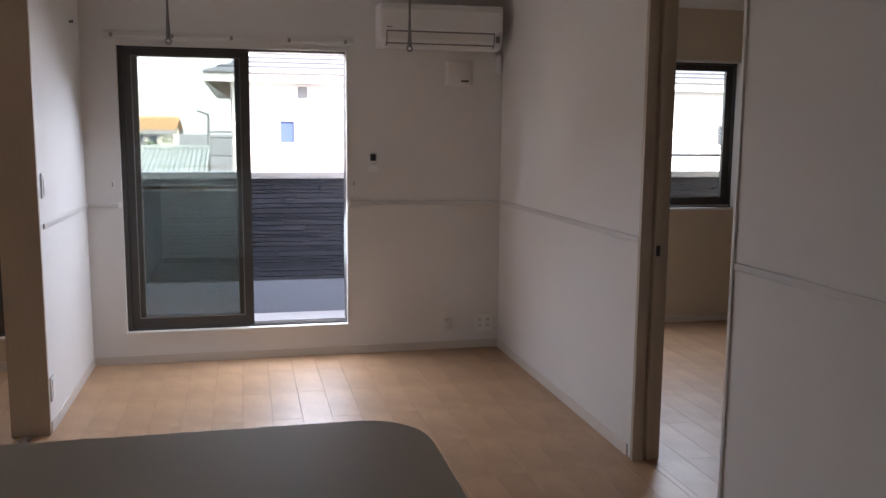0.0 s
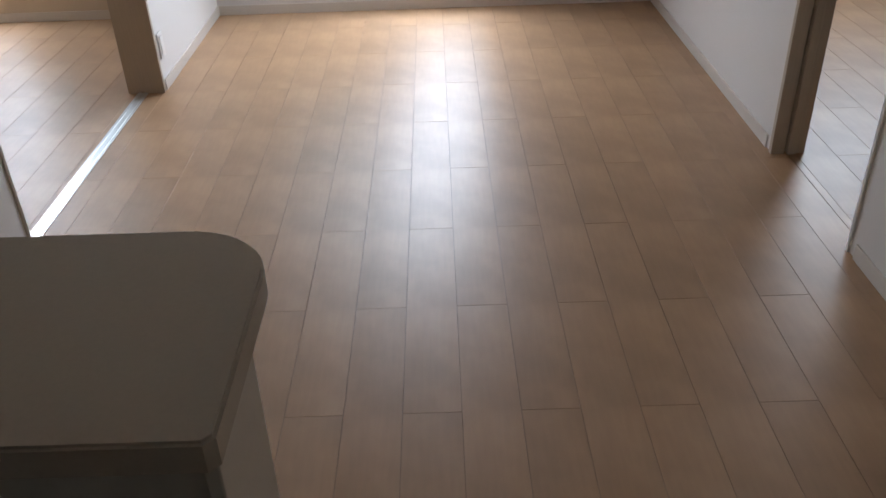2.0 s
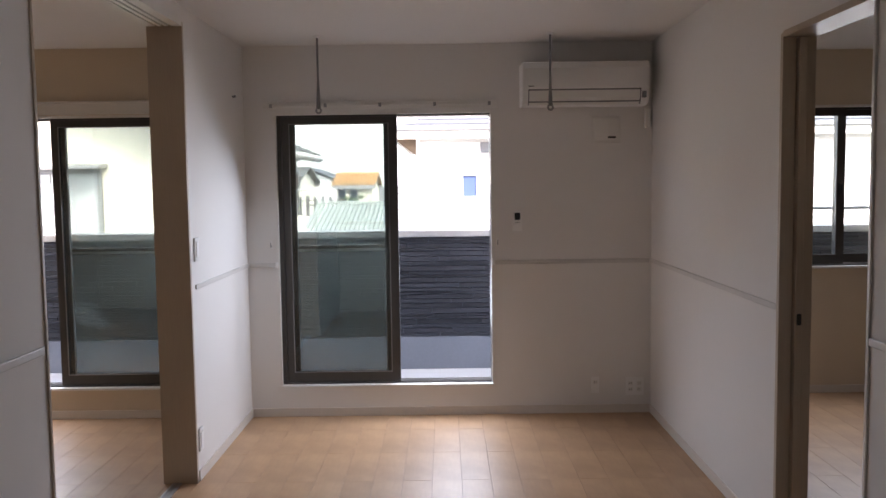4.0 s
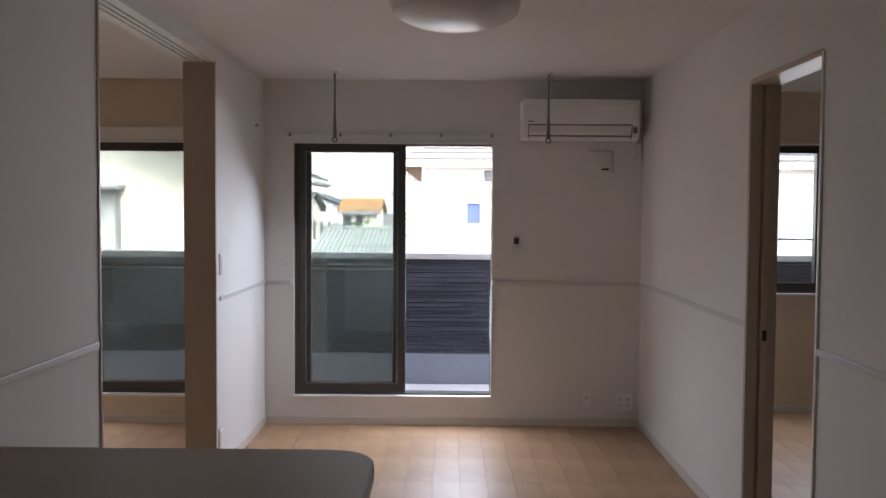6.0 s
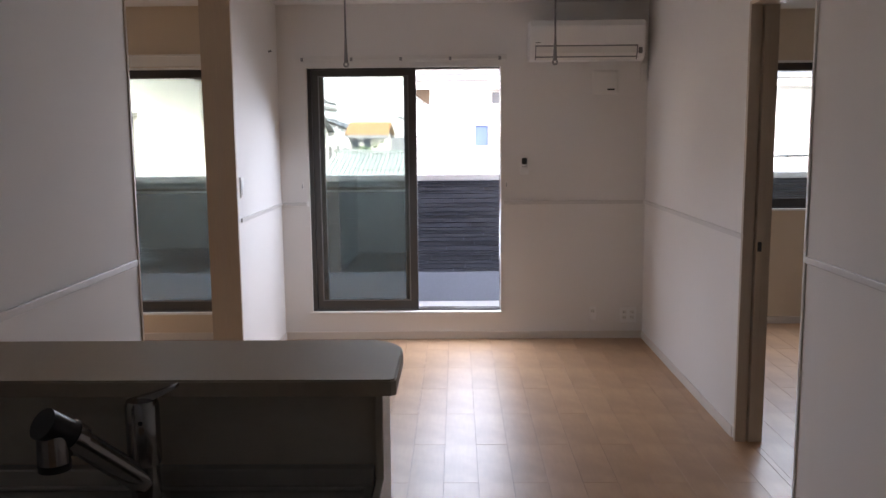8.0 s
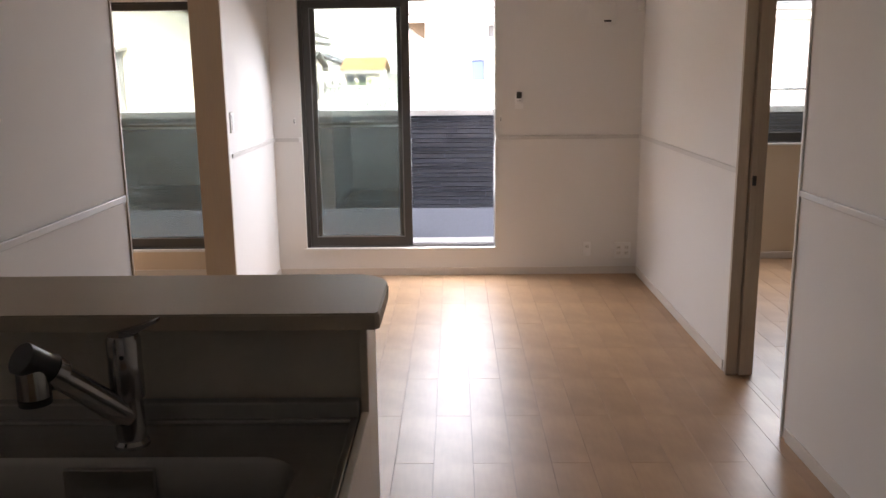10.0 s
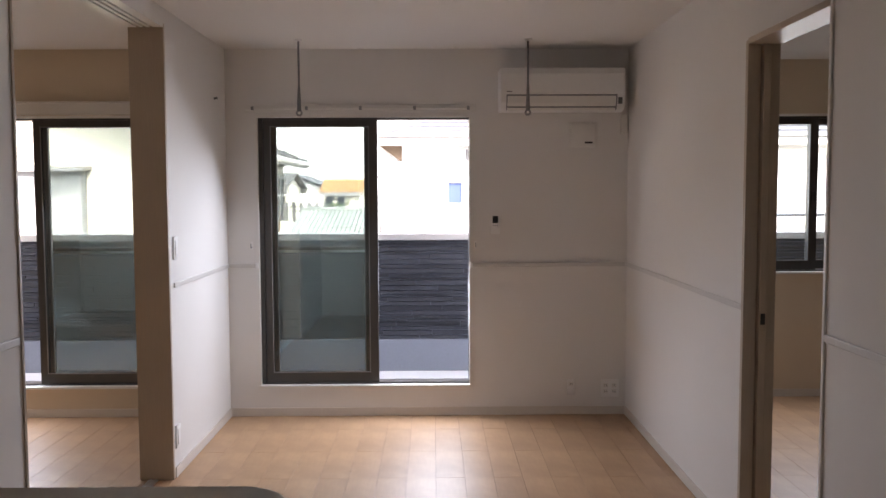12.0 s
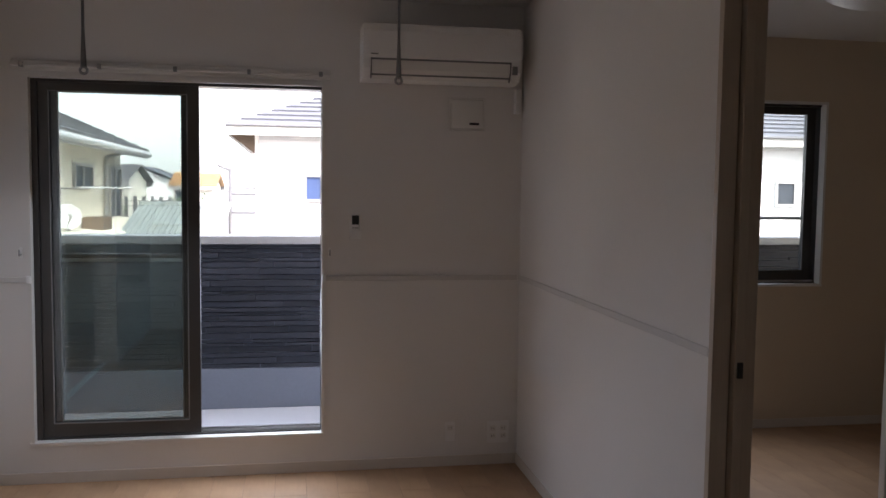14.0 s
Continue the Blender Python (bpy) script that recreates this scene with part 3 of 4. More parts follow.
def ring_of(x0, x1, y0, y1, r, z):
    pts = []
    for px, py, a0 in ((x1 - r, y1 - r, 0), (x0 + r, y1 - r, 90), (x0 + r, y0 + r, 180), (x1 - r, y0 + r, 270)):
        for k in range(7):
            a = radians(a0 + 15 * k)
            pts.append(bm.verts.new((px + r * math.cos(a), py + r * math.sin(a), z)))
    return pts


loops = [ring_of(bx0 - 0.006, bx1 + 0.006, by0 - 0.006, by1 + 0.006, 0.001, 0.8506), ring_of(bx0 - 0.004, bx1 + 0.004, by0 - 0.004, by1 + 0.004, 0.075, 0.8525), ring_of(bx0, bx1, by0, by1, 0.07, 0.8515), ring_of(bx0 + 0.006, bx1 - 0.006, by0 + 0.006, by1 - 0.006, 0.066, 0.840),
         ring_of(bx0 + 0.02, bx1 - 0.02, by0 + 0.02, by1 - 0.02, 0.06, 0.69), ring_of(bx0 + 0.05, bx1 - 0.05, by0 + 0.05, by1 - 0.05, 0.05, 0.67)]
for a, b in zip(loops, loops[1:]):
    for i in range(len(a)):
        bm.faces.new((a[i], a[(i + 1) % len(a)], b[(i + 1) % len(a)], b[i]))
bm.faces.new(loops[-1])
bmesh.ops.recalc_face_normals(bm, faces=bm.faces)
basin = part("basin", bm, STEEL, wt, "deep steel basin", smooth=True)
part("strainer", lathe(bmesh.new(), (0.55, -4.94, 0.671), [(0.07, 0), (0.072, 0.004), (0.05, 0.006), (0.012, 0.004)], 32), GREYMETAL, basin, smooth=True)
rack = part("sponge_rack", boxes((0.64, 0.79, -4.795, -4.785, 0.79, 0.838), (0.64, 0.79, -4.84, -4.795, 0.786, 0.79), (0.64, 0.79, -4.845, -4.84, 0.786, 0.806), bevel=0.001), STEEL, basin)

# mixer tap
tx, ty = 0.730, -4.72
tap = thing("kitchen_tap", (tx, ty, 0.85), "chrome single-lever kitchen tap with a black-tipped spray head", "tap")
part("base", lathe(bmesh.new(), (tx, ty, 0.85), [(0.030, 0), (0.030, 0.006), (0.0245, 0.012), (0.0240, 0.085)], 28), CHROME, tap, smooth=True)
part("body", lathe(bmesh.new(), (tx, ty, 0.936), [(0.0265, 0), (0.028, 0.004), (0.028, 0.103), (0.025, 0.112)], 28), CHROME, tap, smooth=True)
part("lever", prism(bmesh.new(), [(tx - 0.004, 1.047), (tx + 0.018, 1.047), (tx + 0.062, 1.070), (tx + 0.062, 1.075), (tx + 0.012, 1.058), (tx - 0.004, 1.054)], ty - 0.009, ty + 0.009, "Y"), CHROME, tap)
part("lever_mark", rod(bmesh.new(), (tx + 0.006, ty - 0.0265, 1.015), (tx + 0.006, ty - 0.0285, 1.015), 0.004, seg=12), BLACK, tap)
part("spout", rod(bmesh.new(), (tx - 0.002, ty - 0.005, 0.905), (tx - 0.074, ty - 0.105, 1.022), 0.0225, 0.0205, 28), CHROME, tap, smooth=True)
sp = part("spray_head", rod(bmesh.new(), (tx - 0.074, ty - 0.105, 1.022), (tx - 0.099, ty - 0.143, 1.056), 0.0240, 0.0255, 28), BLACK, tap, "black spray head", smooth=True)
part("collar", rod(bmesh.new(), (tx - 0.067, ty - 0.095, 1.011), (tx - 0.076, ty - 0.108, 1.025), 0.0262, 0.0268, 28), CHROME, sp, smooth=True)
part("nozzle", rod(bmesh.new(), (tx - 0.091, ty - 0.130, 1.040), (tx - 0.091, ty - 0.130, 0.990), 0.0235, 0.0245, 28), CHROME, sp, smooth=True)
part("nozzle_ring", rod(bmesh.new(), (tx - 0.091, ty - 0.130, 0.9895), (tx - 0.091, ty - 0.130, 0.978), 0.025, 0.0245, 28), BLACK, sp, smooth=True)

# ---- balcony ----
PY = 1.0
structure("floor_balcony", boxes((LX - OUT, 2.667, OUT, PY, 0.0, 0.085), (2.667, RX + OUT, RY + OUT, PY, 0.0, 0.085)), DECK, "pale grey waterproof balcony floor")
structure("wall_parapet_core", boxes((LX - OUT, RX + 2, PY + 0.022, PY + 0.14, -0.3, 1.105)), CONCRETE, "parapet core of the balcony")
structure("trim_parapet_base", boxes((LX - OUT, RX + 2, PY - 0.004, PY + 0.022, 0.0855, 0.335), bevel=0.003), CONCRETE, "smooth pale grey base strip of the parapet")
structure("trim_parapet_coping", box(bmesh.new(), LX - OUT, RX + 2, PY - 0.02, PY + 0.17, 1.106, 1.158, bevel=0.006), COPING, "grey metal coping of the parapet")
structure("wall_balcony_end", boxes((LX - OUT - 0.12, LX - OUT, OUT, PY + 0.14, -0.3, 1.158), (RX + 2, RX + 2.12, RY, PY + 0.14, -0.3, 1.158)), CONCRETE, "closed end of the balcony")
structure("wall_outside_face", boxes((LX - OUT, RX + OUT, BACK - OUT, OUT, -3.0, -0.1)), RENDERWALL, "storey below the flat")

# ---- outside ----
GZ = -3.0
structure("ground", boxes((-400, 400, -300, 1500, GZ - 0.3, GZ)), SOIL, "asphalt and gravel ground between the houses")


def roof_rows(a0, a1, b0, b1, n, thick, mat, parent):
    """Overlapping courses between an eave a0-a1 and a ridge b0-b1, each a part of the roof."""
    a0, a1, b0, b1 = map(Vector, (a0, a1, b0, b1))
    up = (a1 - a0).cross(b0 - a0).normalized()
    if up.z < 0:
        up = -up
    for i in range(n):
        s, t = i / n, min(1, (i + 1.15) / n)
        q = [a0.lerp(b0, s), a1.lerp(b1, s), a1.lerp(b1, t), a0.lerp(b0, t)]
        lift = (thick, thick, thick * 0.2, thick * 0.2)
        bm = bmesh.new()
        top = [bm.verts.new(p + up * l) for p, l in zip(q, lift)]
        low = [bm.verts.new(p - up * 0.01) for p in q]
        bm.faces.new(top)
        bm.faces.new(low[::-1])
        for k in range(4):
            bm.faces.new((top[k], low[k], low[(k + 1) % 4], top[(k + 1) % 4]))
        bmesh.ops.recalc_face_normals(bm, faces=bm.faces)
        part("roof_course", bm, mat, parent)


def house(x0, x1, y0, y1, eave, ridge, over, wall, roof, name, label, rows=14, thick=0.03, along="x", hip=0.0):
    h = thing(name, ((x0 + x1) / 2, (y0 + y1) / 2, GZ), label, "house")
    part("wall", boxes((x0, x1, y0, y1, GZ, eave)), wall, h)
    ex0, ex1, ey0, ey1 = x0 - over, x1 + over, y0 - over, y1 + over
    gx, gy = (0 if hip or along != "x" else over), (0 if hip or along != "y" else over)
    rf = part("roof", boxes((ex0 + 0.04 + gx, ex1 - 0.04 - gx, ey0 + 0.04 + gy, ey1 - 0.04 - gy, eave - 0.05, eave - 0.02)), TRIM, h)
    if along == "x":
        ym = (y0 + y1) / 2
        r0, r1 = (ex0 + hip, ym, ridge), (ex1 - hip, ym, ridge)
        slopes = [((ex0, ey0, eave), (ex1, ey0, eave), r0, r1), ((ex0, ey1, eave), (ex1, ey1, eave), r0, r1)]
        ends = [((ex0, ey0, eave), (ex0, ey1, eave), r0), ((ex1, ey0, eave), (ex1, ey1, eave), r1)]
    else:
        xm = (x0 + x1) / 2
        r0, r1 = (xm, ey0 + hip, ridge), (xm, ey1 - hip, ridge)
        slopes = [((ex0, ey0, eave), (ex0, ey1, eave), r0, r1), ((ex1, ey0, eave), (ex1, ey1, eave), r0, r1)]
        ends = [((ex0, ey0, eave), (ex1, ey0, eave), r0), ((ex0, ey1, eave), (ex1, ey1, eave), r1)]
    for a0, a1, b0, b1 in slopes:
        roof_rows(a0, a1, b0, b1, rows, thick, roof, rf)
    if hip:
        for a0, a1, r in ends:
            roof_rows(a0, a1, r, r, rows, thick, roof, rf)
    board = TRIM if wall is RENDERWALL else GREYMETAL
    if hip or along == "x":
        for y in (ey0, ey1 - 0.04):
            part("eave_board", boxes((ex0, ex1, y, y + 0.04, eave - 0.17, eave)), board, rf)
    if hip or along == "y":
        for x in (ex0, ex1 - 0.04):
            part("eave_board", boxes((x, x + 0.04, ey0 + 0.04, ey1 - 0.04, eave - 0.17, eave)), board, rf)
    if not hip:
        if along == "x":
            for x in (x0, x1 - 0.1):
                part("gable", prism(bmesh.new(), [(y0, eave), (y1, eave), ((y0 + y1) / 2, ridge - 0.1)], x, x + 0.1, "X"), wall, h)
        else:
            for y in (y0, y1 - 0.1):
                part("gable", prism(bmesh.new(), [(x0, eave), (x1, eave), ((x0 + x1) / 2, ridge - 0.1)], y, y + 0.1, "Y"), wall, h)
    return h


def front_window(h, x0, x1, y, z0, z1, frame_mat=GREYMETAL, shutter=False, hood=False, panels=0, glass=FAR_GLASS):
    """A window in a wall that faces the flat."""
    w = part("window", boxes((x0 - 0.05, x0, y - 0.06, y + 0.02, z0 - 0.05, z1 + 0.05), (x1, x1 + 0.05, y - 0.06, y + 0.02, z0 - 0.05, z1 + 0.05),
                             (x0, x1, y - 0.06, y + 0.02, z1, z1 + 0.05), (x0, x1, y - 0.06, y + 0.02, z0 - 0.05, z0)), frame_mat, h)
    if shutter:
        n = max(6, int((z1 - z0) / 0.07))
        for i in range(n):
            za = z0 + (z1 - z0) * i / n
            part("slat", box(bmesh.new(), x0, x1, y - 0.045, y - 0.02, za + 0.004, za + (z1 - z0) / n), SHUTTER, w)
    elif panels:
        for i in range(panels):
            xa, xb = x0 + (x1 - x0) * i / panels, x0 + (x1 - x0) * (i + 1) / panels
            part("shutter_panel", boxes((xa + 0.004, xb - 0.004, y - 0.03 - 0.008 * (i % 2), y - 0.005, z0, z1), bevel=0.004), SHUTTER, w)
    else:
        part("pane", boxes((x0, x1, y - 0.025, y - 0.015, z0, z1)), glass, w, "glass coloured dark bluish")
        if x1 - x0 > 0.9:
            part("mullion", boxes(((x0 + x1) / 2 - 0.025, (x0 + x1) / 2 + 0.025, y - 0.05, y - 0.026, z0, z1)), frame_mat, w)
    if hood:
        part("hood", prism(bmesh.new(), [(y - 0.30, z1 + 0.09), (y, z1 + 0.13), (y, z1 + 0.08), (y - 0.30, z1 + 0.055)], x0 - 0.12, x1 + 0.12, "X"), GREYMETAL, w)
    return w

white = house(0.69, 15.0, 12.2, 20.4, 2.59, 4.45, 0.5, RENDERWALL, SLATE, "white_house", "white rendered two-storey house with a grey slate hip roof", rows=17, hip=4.6, thick=0.05)
front_window(white, 1.66, 1.93, 12.2, 1.25, 1.67, GREYMETAL, glass=SKY_REFLECT_GLASS)
front_window(white, 11.47, 11.85, 12.2, 1.24, 1.68, SHUTTER)
front_window(white, 8.35, 9.95, 12.2, 0.80, 2.15, SHUTTER, shutter=True)
part("vent_hood", box(bmesh.new(), 2.02, 2.20, 12.08, 12.2, 2.14, 2.36, bevel=0.02), SLATE, white, "small pale wall vent hood")
part("bracket", prism(bmesh.new(), [(0.22, 2.45), (0.69, 2.45), (0.69, 2.10)], 12.2, 12.32, "Y"), WOODDARK, white, "brown gusset under the eave")
part("gutter", rod(bmesh.new(), (0.19, 11.66, 2.60), (15.5, 11.66, 2.60), 0.028, seg=10), DARKTILE, white, "dark drip edge along the eave")
# the eave's shade line on the wall, modelled as a grey strip
part("soffit_strip", boxes((0.70, 14.9, 12.14, 12.199, 2.36, 2.44)), SHUTTER, white, "grey strip drawn for the shade line under the eave")
part("downpipe", rod(bmesh.new(), (0.74, 12.15, GZ), (0.74, 12.15, 2.45), 0.035, seg=10), TRIM, white)

cream = house(-9.6, -2.2, 5.5, 14.6, 2.22, 4.0, 0.5, CREAM, DARKTILE, "cream_house", "cream rendered house with a dark tiled hip roof", rows=18, thick=0.04, along="y")
front_window(cream, -4.40, -3.18, 5.5, 0.82, 1.70, GREYMETAL, panels=4, hood=True)


def side_window(h, x, y0, y1, z0, z1):
    """A window in a wall that faces sideways."""
    w = part("window", boxes((x - 0.02, x + 0.06, y0 - 0.06, y0, z0 - 0.06, z1 + 0.06), (x - 0.02, x + 0.06, y1, y1 + 0.06, z0 - 0.06, z1 + 0.06),
                             (x - 0.02, x + 0.06, y0, y1, z1, z1 + 0.06), (x - 0.02, x + 0.06, y0, y1, z0 - 0.06, z0)), GREYMETAL, h)
    part("pane", boxes((x + 0.012, x + 0.022, y0, y1, z0, z1)), FAR_GLASS, w, "glass coloured dark bluish")
    part("mullion", boxes((x + 0.022, x + 0.05, (y0 + y1) / 2 - 0.03, (y0 + y1) / 2 + 0.03, z0, z1)), GREYMETAL, w)
    return w


side_window(cream, -2.2, 10.7, 11.9, 1.45, 1.78)
side_window(cream, -2.2, 13.45, 14.4, 0.75, 1.80)
part("downpipe", rod(rod(bmesh.new(), (-2.14, 12.95, GZ), (-2.14, 12.95, 2.0), 0.04, seg=10), (-2.14, 12.95, 2.0), (-1.78, 13.1, 2.12), 0.04, seg=10), GREYMETAL, cream)
part("gutter", rod(bmesh.new(), (-1.68, 5.0, 2.14), (-1.68, 15.1, 2.14), 0.055, seg=10), SHUTTER, cream, "pale gutter under the eave")
part("drying_pole", rod(bmesh.new(), (-1.72, 9.2, 1.42), (-1.72, 13.2, 1.42), 0.018, seg=8), SHUTTER, cream)
for y in (9.6, 12.7):
    part("pole_arm", boxes((-2.2, -1.70, y - 0.015, y + 0.015, 1.395, 1.425)), GREYMETAL, cream)
lean = part("lean_to", boxes((-2.2, -1.25, 8.2, 14.0, GZ, 0.70)), CREAM, cream)
part("lean_to_roof", prism(bmesh.new(), [(-2.2, 0.80), (-1.15, 0.70), (-1.15, 0.74), (-2.2, 0.84)], 8.1, 14.1, "Y"), CREAM, lean)

dish = thing("satellite_dish", (-1.77, 8.66, 0.72), "white satellite dish on a short mast on the lean-to roof", "satellite dish")
part("mast", rod(bmesh.new(), (-1.77, 8.66, 0.72), (-1.77, 8.66, 1.03), 0.02, seg=10), GREYMETAL, dish)
bm = lathe(bmesh.new(), (0, 0, 0), [(0.02, 0.0), (0.12, 0.012), (0.20, 0.035), (0.245, 0.055), (0.25, 0.063), (0.235, 0.060), (0.19, 0.042), (0.02, 0.008)], 36)
bm.transform(look((-1.77, 8.6, 1.00), (-3.45, 13, -0.6)) @ Matrix.Diagonal((0.75, 0.75, 0.75, 1)))
part("reflector", bm, SHUTTER, dish, "white dished reflector", smooth=True)
part("arm", rod(bmesh.new(), (-1.77, 8.6, 0.89), (-1.64, 8.26, 1.02), 0.010, seg=8), GREYMETAL, dish)
part("receiver", rod(bmesh.new(), (-1.65, 8.29, 1.01), (-1.68, 8.36, 1.04), 0.03, seg=12), SHUTTER, dish)

unit = thing("outdoor_unit", (-1.60, 9.6, 0.74), "small dark outdoor machine on the lean-to roof", "outdoor unit")
part("case", box(bmesh.new(), -1.78, -1.45, 9.4, 10.0, 0.76, 0.97, bevel=0.02), WOODDARK, unit)
part("foot", boxes((-1.75, -1.70, 9.45, 10.05, 0.72, 0.76), (-1.48, -1.43, 9.45, 10.05, 0.72, 0.76)), GREYMETAL, unit)


# shed with a corrugated roof
shed = thing("garden_shed", (-0.3, 10.4, GZ), "shed with a pale green corrugated metal roof", "shed")
part("wall", boxes((-1.1, 0.20, 9.7, 11.2, GZ, 0.72)), CREAM, shed)
bm = bmesh.new()
n = 110
low, high = [], []
for i in range(n + 1):
    x = -1.25 + 1.55 * i / n
    w = 0.026 * math.cos(2 * math.pi * i / 6)
    low.append((x, 9.5, 0.71 + w))
    high.append((x, 11.4, 1.13 + w))
rows_v = [[bm.verts.new((p[0], p[1], p[2] + dz)) for p in line] for line, dz in ((low, 0), (high, 0), (high, -0.02), (low, -0.02))]
for a, b in zip(rows_v, rows_v[1:] + rows_v[:1]):
    for i in range(n):
        bm.faces.new((a[i], a[i + 1], b[i + 1], b[i]))
bmesh.ops.recalc_face_normals(bm, faces=bm.faces)
part("roof", bm, SHEET, shed, "pale green corrugated sheet")
part("ridge_cap", box(bmesh.new(), -1.27, 0.32, 11.36, 11.46, 1.12, 1.19, bevel=0.01), SHEET, shed)

# drying frame beside the white house
pole = thing("laundry_rack", (0.28, 11.2, GZ), "thin metal outdoor laundry rack with an arm at the top", "laundry rack")
part("post", rod(bmesh.new(), (0.28, 11.6, GZ), (0.28, 11.6, 1.80), 0.03, seg=10), DARKTILE, pole)
part("arm", rod(bmesh.new(), (0.30, 11.6, 1.76), (0.06, 11.6, 1.86), 0.026, seg=10), DARKTILE, pole)
for z in (1.00, 1.34, 1.45):
    part("bar", rod(bmesh.new(), (0.28, 11.6, z), (0.74, 11.6, z), 0.018, seg=8), DARKTILE, pole)

# houses further off
dark = house(-9.0, -3.55, 22, 26, 1.62, 2.15, 0.2, CREAM, DARKTILE, "dark_roofed_house", "small far house with a dark gabled roof", rows=10, thick=0.05)
front_window(dark, -4.6, -3.9, 22, 0.9, 1.4)
far = house(-3.9, -2.2, 35, 39, 1.50, 2.05, 0.2, CREAM, ORANGE, "orange_roofed_house", "far cream house with an orange tiled roof", rows=9, thick=0.08)
front_window(far, -3.75, -3.45, 35, 0.7, 1.25)
front_window(far, -3.2, -2.9, 35, 0.7, 1.25)
part("ridge", rod(bmesh.new(), (-4.1, 37.0, 2.07), (-2.0, 37.0, 2.07), 0.10, seg=10), ORANGE, far)
grey = house(-9.0, -4.9, 44, 50, 1.70, 2.60, 0.3, RENDERWALL, SLATE, "pale_gabled_house", "far pale house with a grey gabled roof", rows=8, thick=0.05, along="y")
front_window(grey, -7.6, -6.6, 44, 0.8, 1.4)
fence = thing("picket_fence", (-3.2, 18, GZ), "dark far fence with upright pickets", "fence")
for i in range(9):
    x = -3.35 + 0.21 * i
    part("picket", boxes((x - 0.045, x + 0.045, 17.98, 18.0, GZ, 1.22 - 0.02 * (i % 2))), DARKTILE, fence)
for z in (0.95, 1.08):
    part("rail", boxes((-3.5, -1.5, 18.001, 18.03, z, z + 0.03)), DARKTILE, fence)


def hedge(x0, x1, y, z0, z1, seed):
    """A clipped shrub: trunk and a crown of many small leaves."""
    rng = random.Random(seed)
    h = thing("shrub", ((x0 + x1) / 2, y, GZ), "far green shrub between the houses", "shrub", "shrubs")
    part("trunk", rod(bmesh.new(), ((x0 + x1) / 2, y, GZ), ((x0 + x1) / 2, y, (z0 + z1) / 2), 0.06, 0.03, 8), WOODDARK, h)
    bm = bmesh.new()
    for k in range(420):
        a, b, c = (rng.gauss(0, 0.33) for _ in range(3))
        p = Vector(((x0 + x1) / 2 + a * (x1 - x0) * 0.7, y + b * 0.5, (z0 + z1) / 2 + c * (z1 - z0) * 0.7))
        d1 = Vector((rng.uniform(-1, 1), rng.uniform(-1, 1), rng.uniform(-1, 1))).normalized() * 0.06
        d2 = d1.orthogonal().normalized() * 0.03
        bm.faces.new([bm.verts.new(q) for q in (p - d1, p + d2, p + d1, p - d2)])
    part("crown", bm, LEAF, h)


hedge(-3.3, -2.5, 16.5, 0.4, 1.25, 2)
hedge(-1.9, -1.0, 20, 0.5, 1.2, 3)

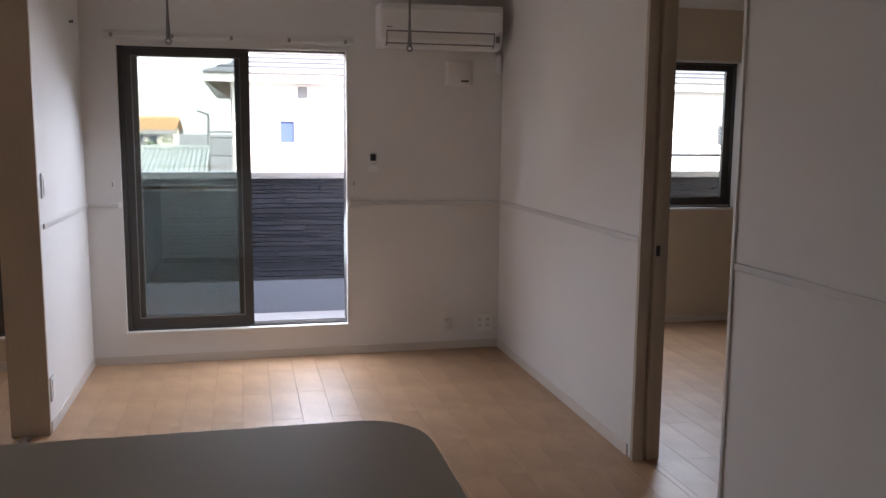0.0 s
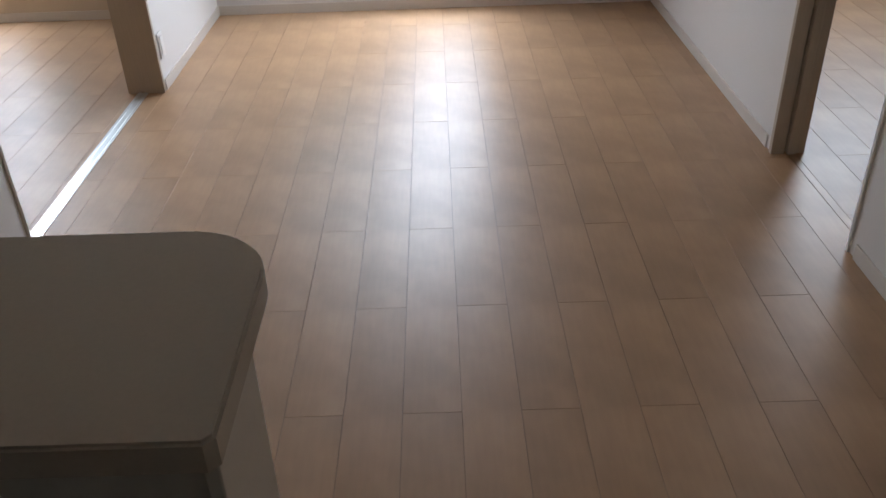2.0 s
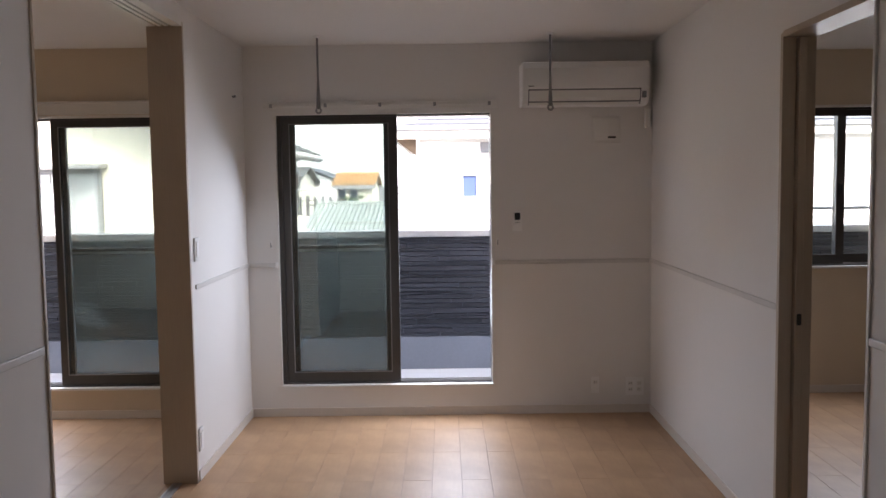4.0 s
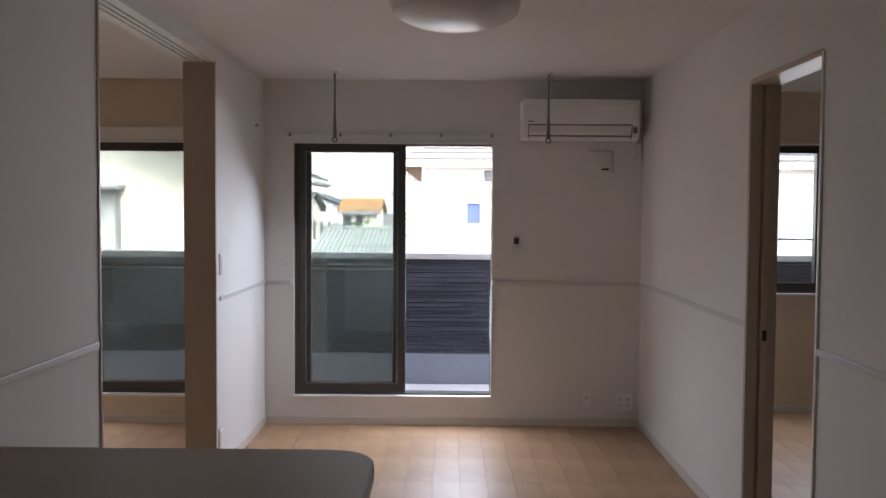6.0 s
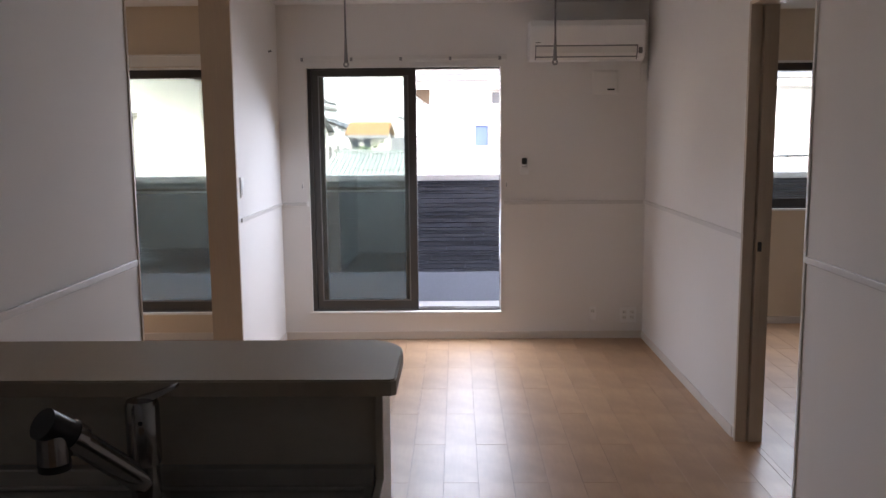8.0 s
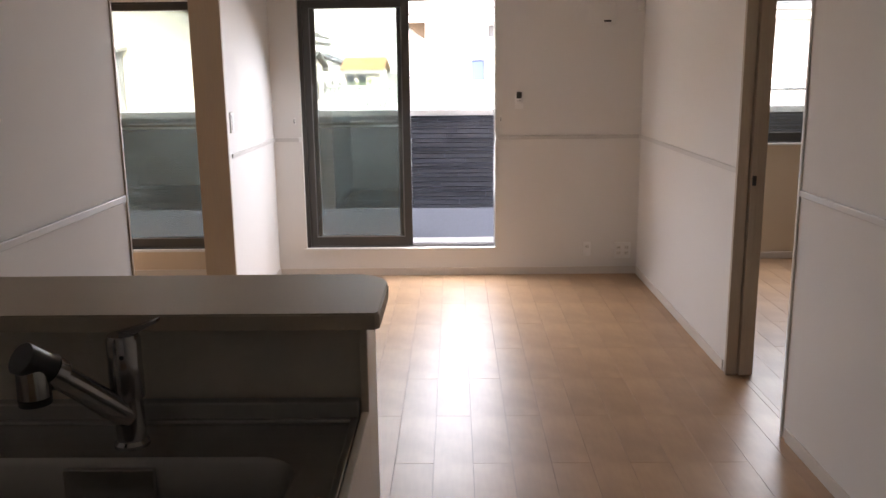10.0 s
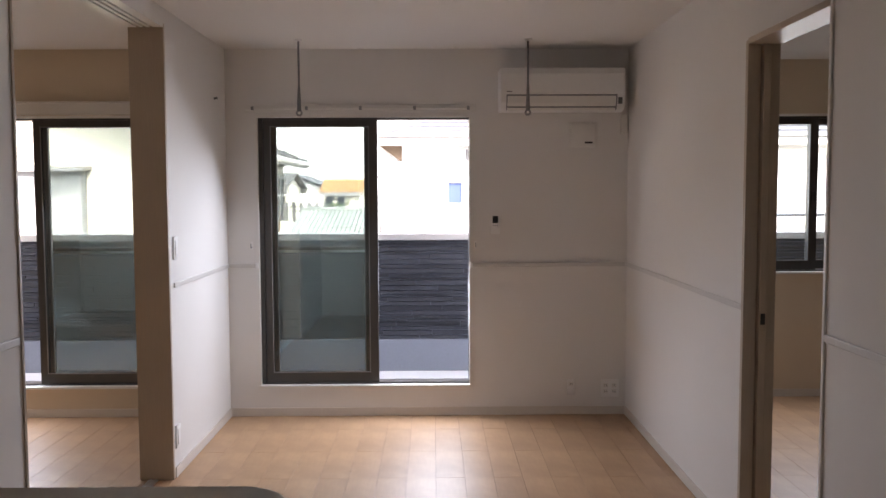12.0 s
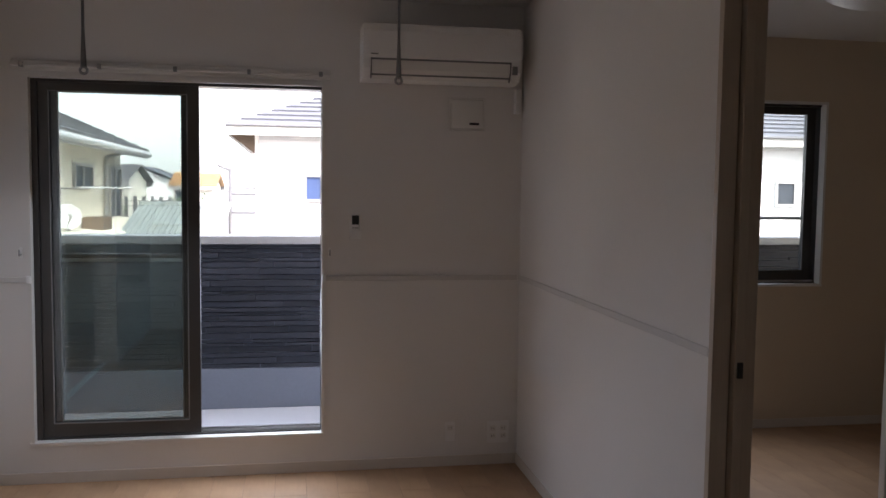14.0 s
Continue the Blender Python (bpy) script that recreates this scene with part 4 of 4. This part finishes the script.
# ---- floors ----
def plank_floor(name, x0, x1, y0, y1):
    base = structure(name, boxes((x0, x1, y0, y1, -0.06, -0.003)), JOINT, "pale maple plank floor with a satin finish")
    pw, pl, gap = 0.15, 0.91, 0.0011
    shapes = {}
    i0 = math.floor((x0 - 1.199) / pw)
    i1 = math.ceil((x1 - 1.199) / pw)
    for i in range(i0, i1):
        off = -2.608 + (0.455 if i % 2 else 0.0)
        j0 = math.floor((y0 - off) / pl)
        j1 = math.ceil((y1 - off) / pl)
        for j in range(j0, j1):
            a0, a1 = max(x0, 1.199 + i * pw), min(x1, 1.199 + (i + 1) * pw)
            b0, b1 = max(y0, off + j * pl), min(y1, off + (j + 1) * pl)
            if a1 - a0 < 0.01 or b1 - b0 < 0.01:
                continue
            key = (round(a1 - a0, 3), round(b1 - b0, 3))
            if key not in shapes:
                w, l = a1 - a0 - gap, b1 - b0 - gap
                bm = bmesh.new()
                e = 0.0005
                lo = [bm.verts.new((sx * w / 2, sy * l / 2, z)) for z, k in ((-0.003, 0), (-e, 0)) for sx, sy in ((-1, -1), (1, -1), (1, 1), (-1, 1))]
                hi = [bm.verts.new((sx * (w / 2 - e), sy * (l / 2 - e), 0)) for sx, sy in ((-1, -1), (1, -1), (1, 1), (-1, 1))]
                ra, rb = lo[:4], lo[4:]
                for p, q in ((ra, rb), (rb, hi)):
                    for k in range(4):
                        bm.faces.new((p[k], p[(k + 1) % 4], q[(k + 1) % 4], q[k]))
                bm.faces.new(hi)
                bmesh.ops.recalc_face_normals(bm, faces=bm.faces)
                shapes[key] = to_mesh("plank", bm, PLANK)
            p = new("plank", shapes[key])
            p.location = ((a0 + a1) / 2, (b0 + b1) / 2, 0)
            p.parent = base


plank_floor("floor", LW / 2, (W + RW) / 2, BACK, 0)
plank_floor("floor_side_room", LX, LW / 2 - 0.001, -5.0, 0)
plank_floor("floor_bedroom", (W + RW) / 2 + 0.001, RX, -4.2, RY)


# stacked slate strips on the parapet, those in front of the windows one by one
def cladding():
    rng = random.Random(4)
    core = bpy.data.objects["wall_parapet_core"]
    rest = bmesh.new()
    shapes = {}
    count = 0
    z = 0.337
    while z < 1.095:
        h = rng.choice((0.022, 0.028, 0.034, 0.040))
        h = min(h, 1.105 - z)
        x = LX - OUT + rng.uniform(-0.3, 0)
        while x < RX + 2:
            l = rng.choice((0.26, 0.38, 0.50, 0.64))
            d = rng.choice((0.008, 0.014, 0.020, 0.027))
            near = (0.82 < x + l / 2 < 1.75) or (-2.0 < x + l / 2 < -1.05) or (3.7 < x + l / 2 < 4.5)
            if near and count < 295:
                key = (round(h, 3), l, d)
                if key not in shapes:
                    shapes[key] = to_mesh("stone", box(bmesh.new(), -l / 2 + 0.002, l / 2 - 0.002, -d, 0, 0.0025, h - 0.0025, bevel=0.0015), STONE)
                s = new("stone", shapes[key])
                s.location = (x + l / 2, PY + 0.022, z)
                s.parent = core
                count += 1
            else:
                box(rest, max(x, LX - OUT) + 0.0015, x + l - 0.0015, PY + 0.022 - d, PY + 0.022, z + 0.0025, z + h - 0.0025)
            x += l
        z += h
    tagged(part("stone_cladding", rest, STONE, core), kind="stuff")


cladding()
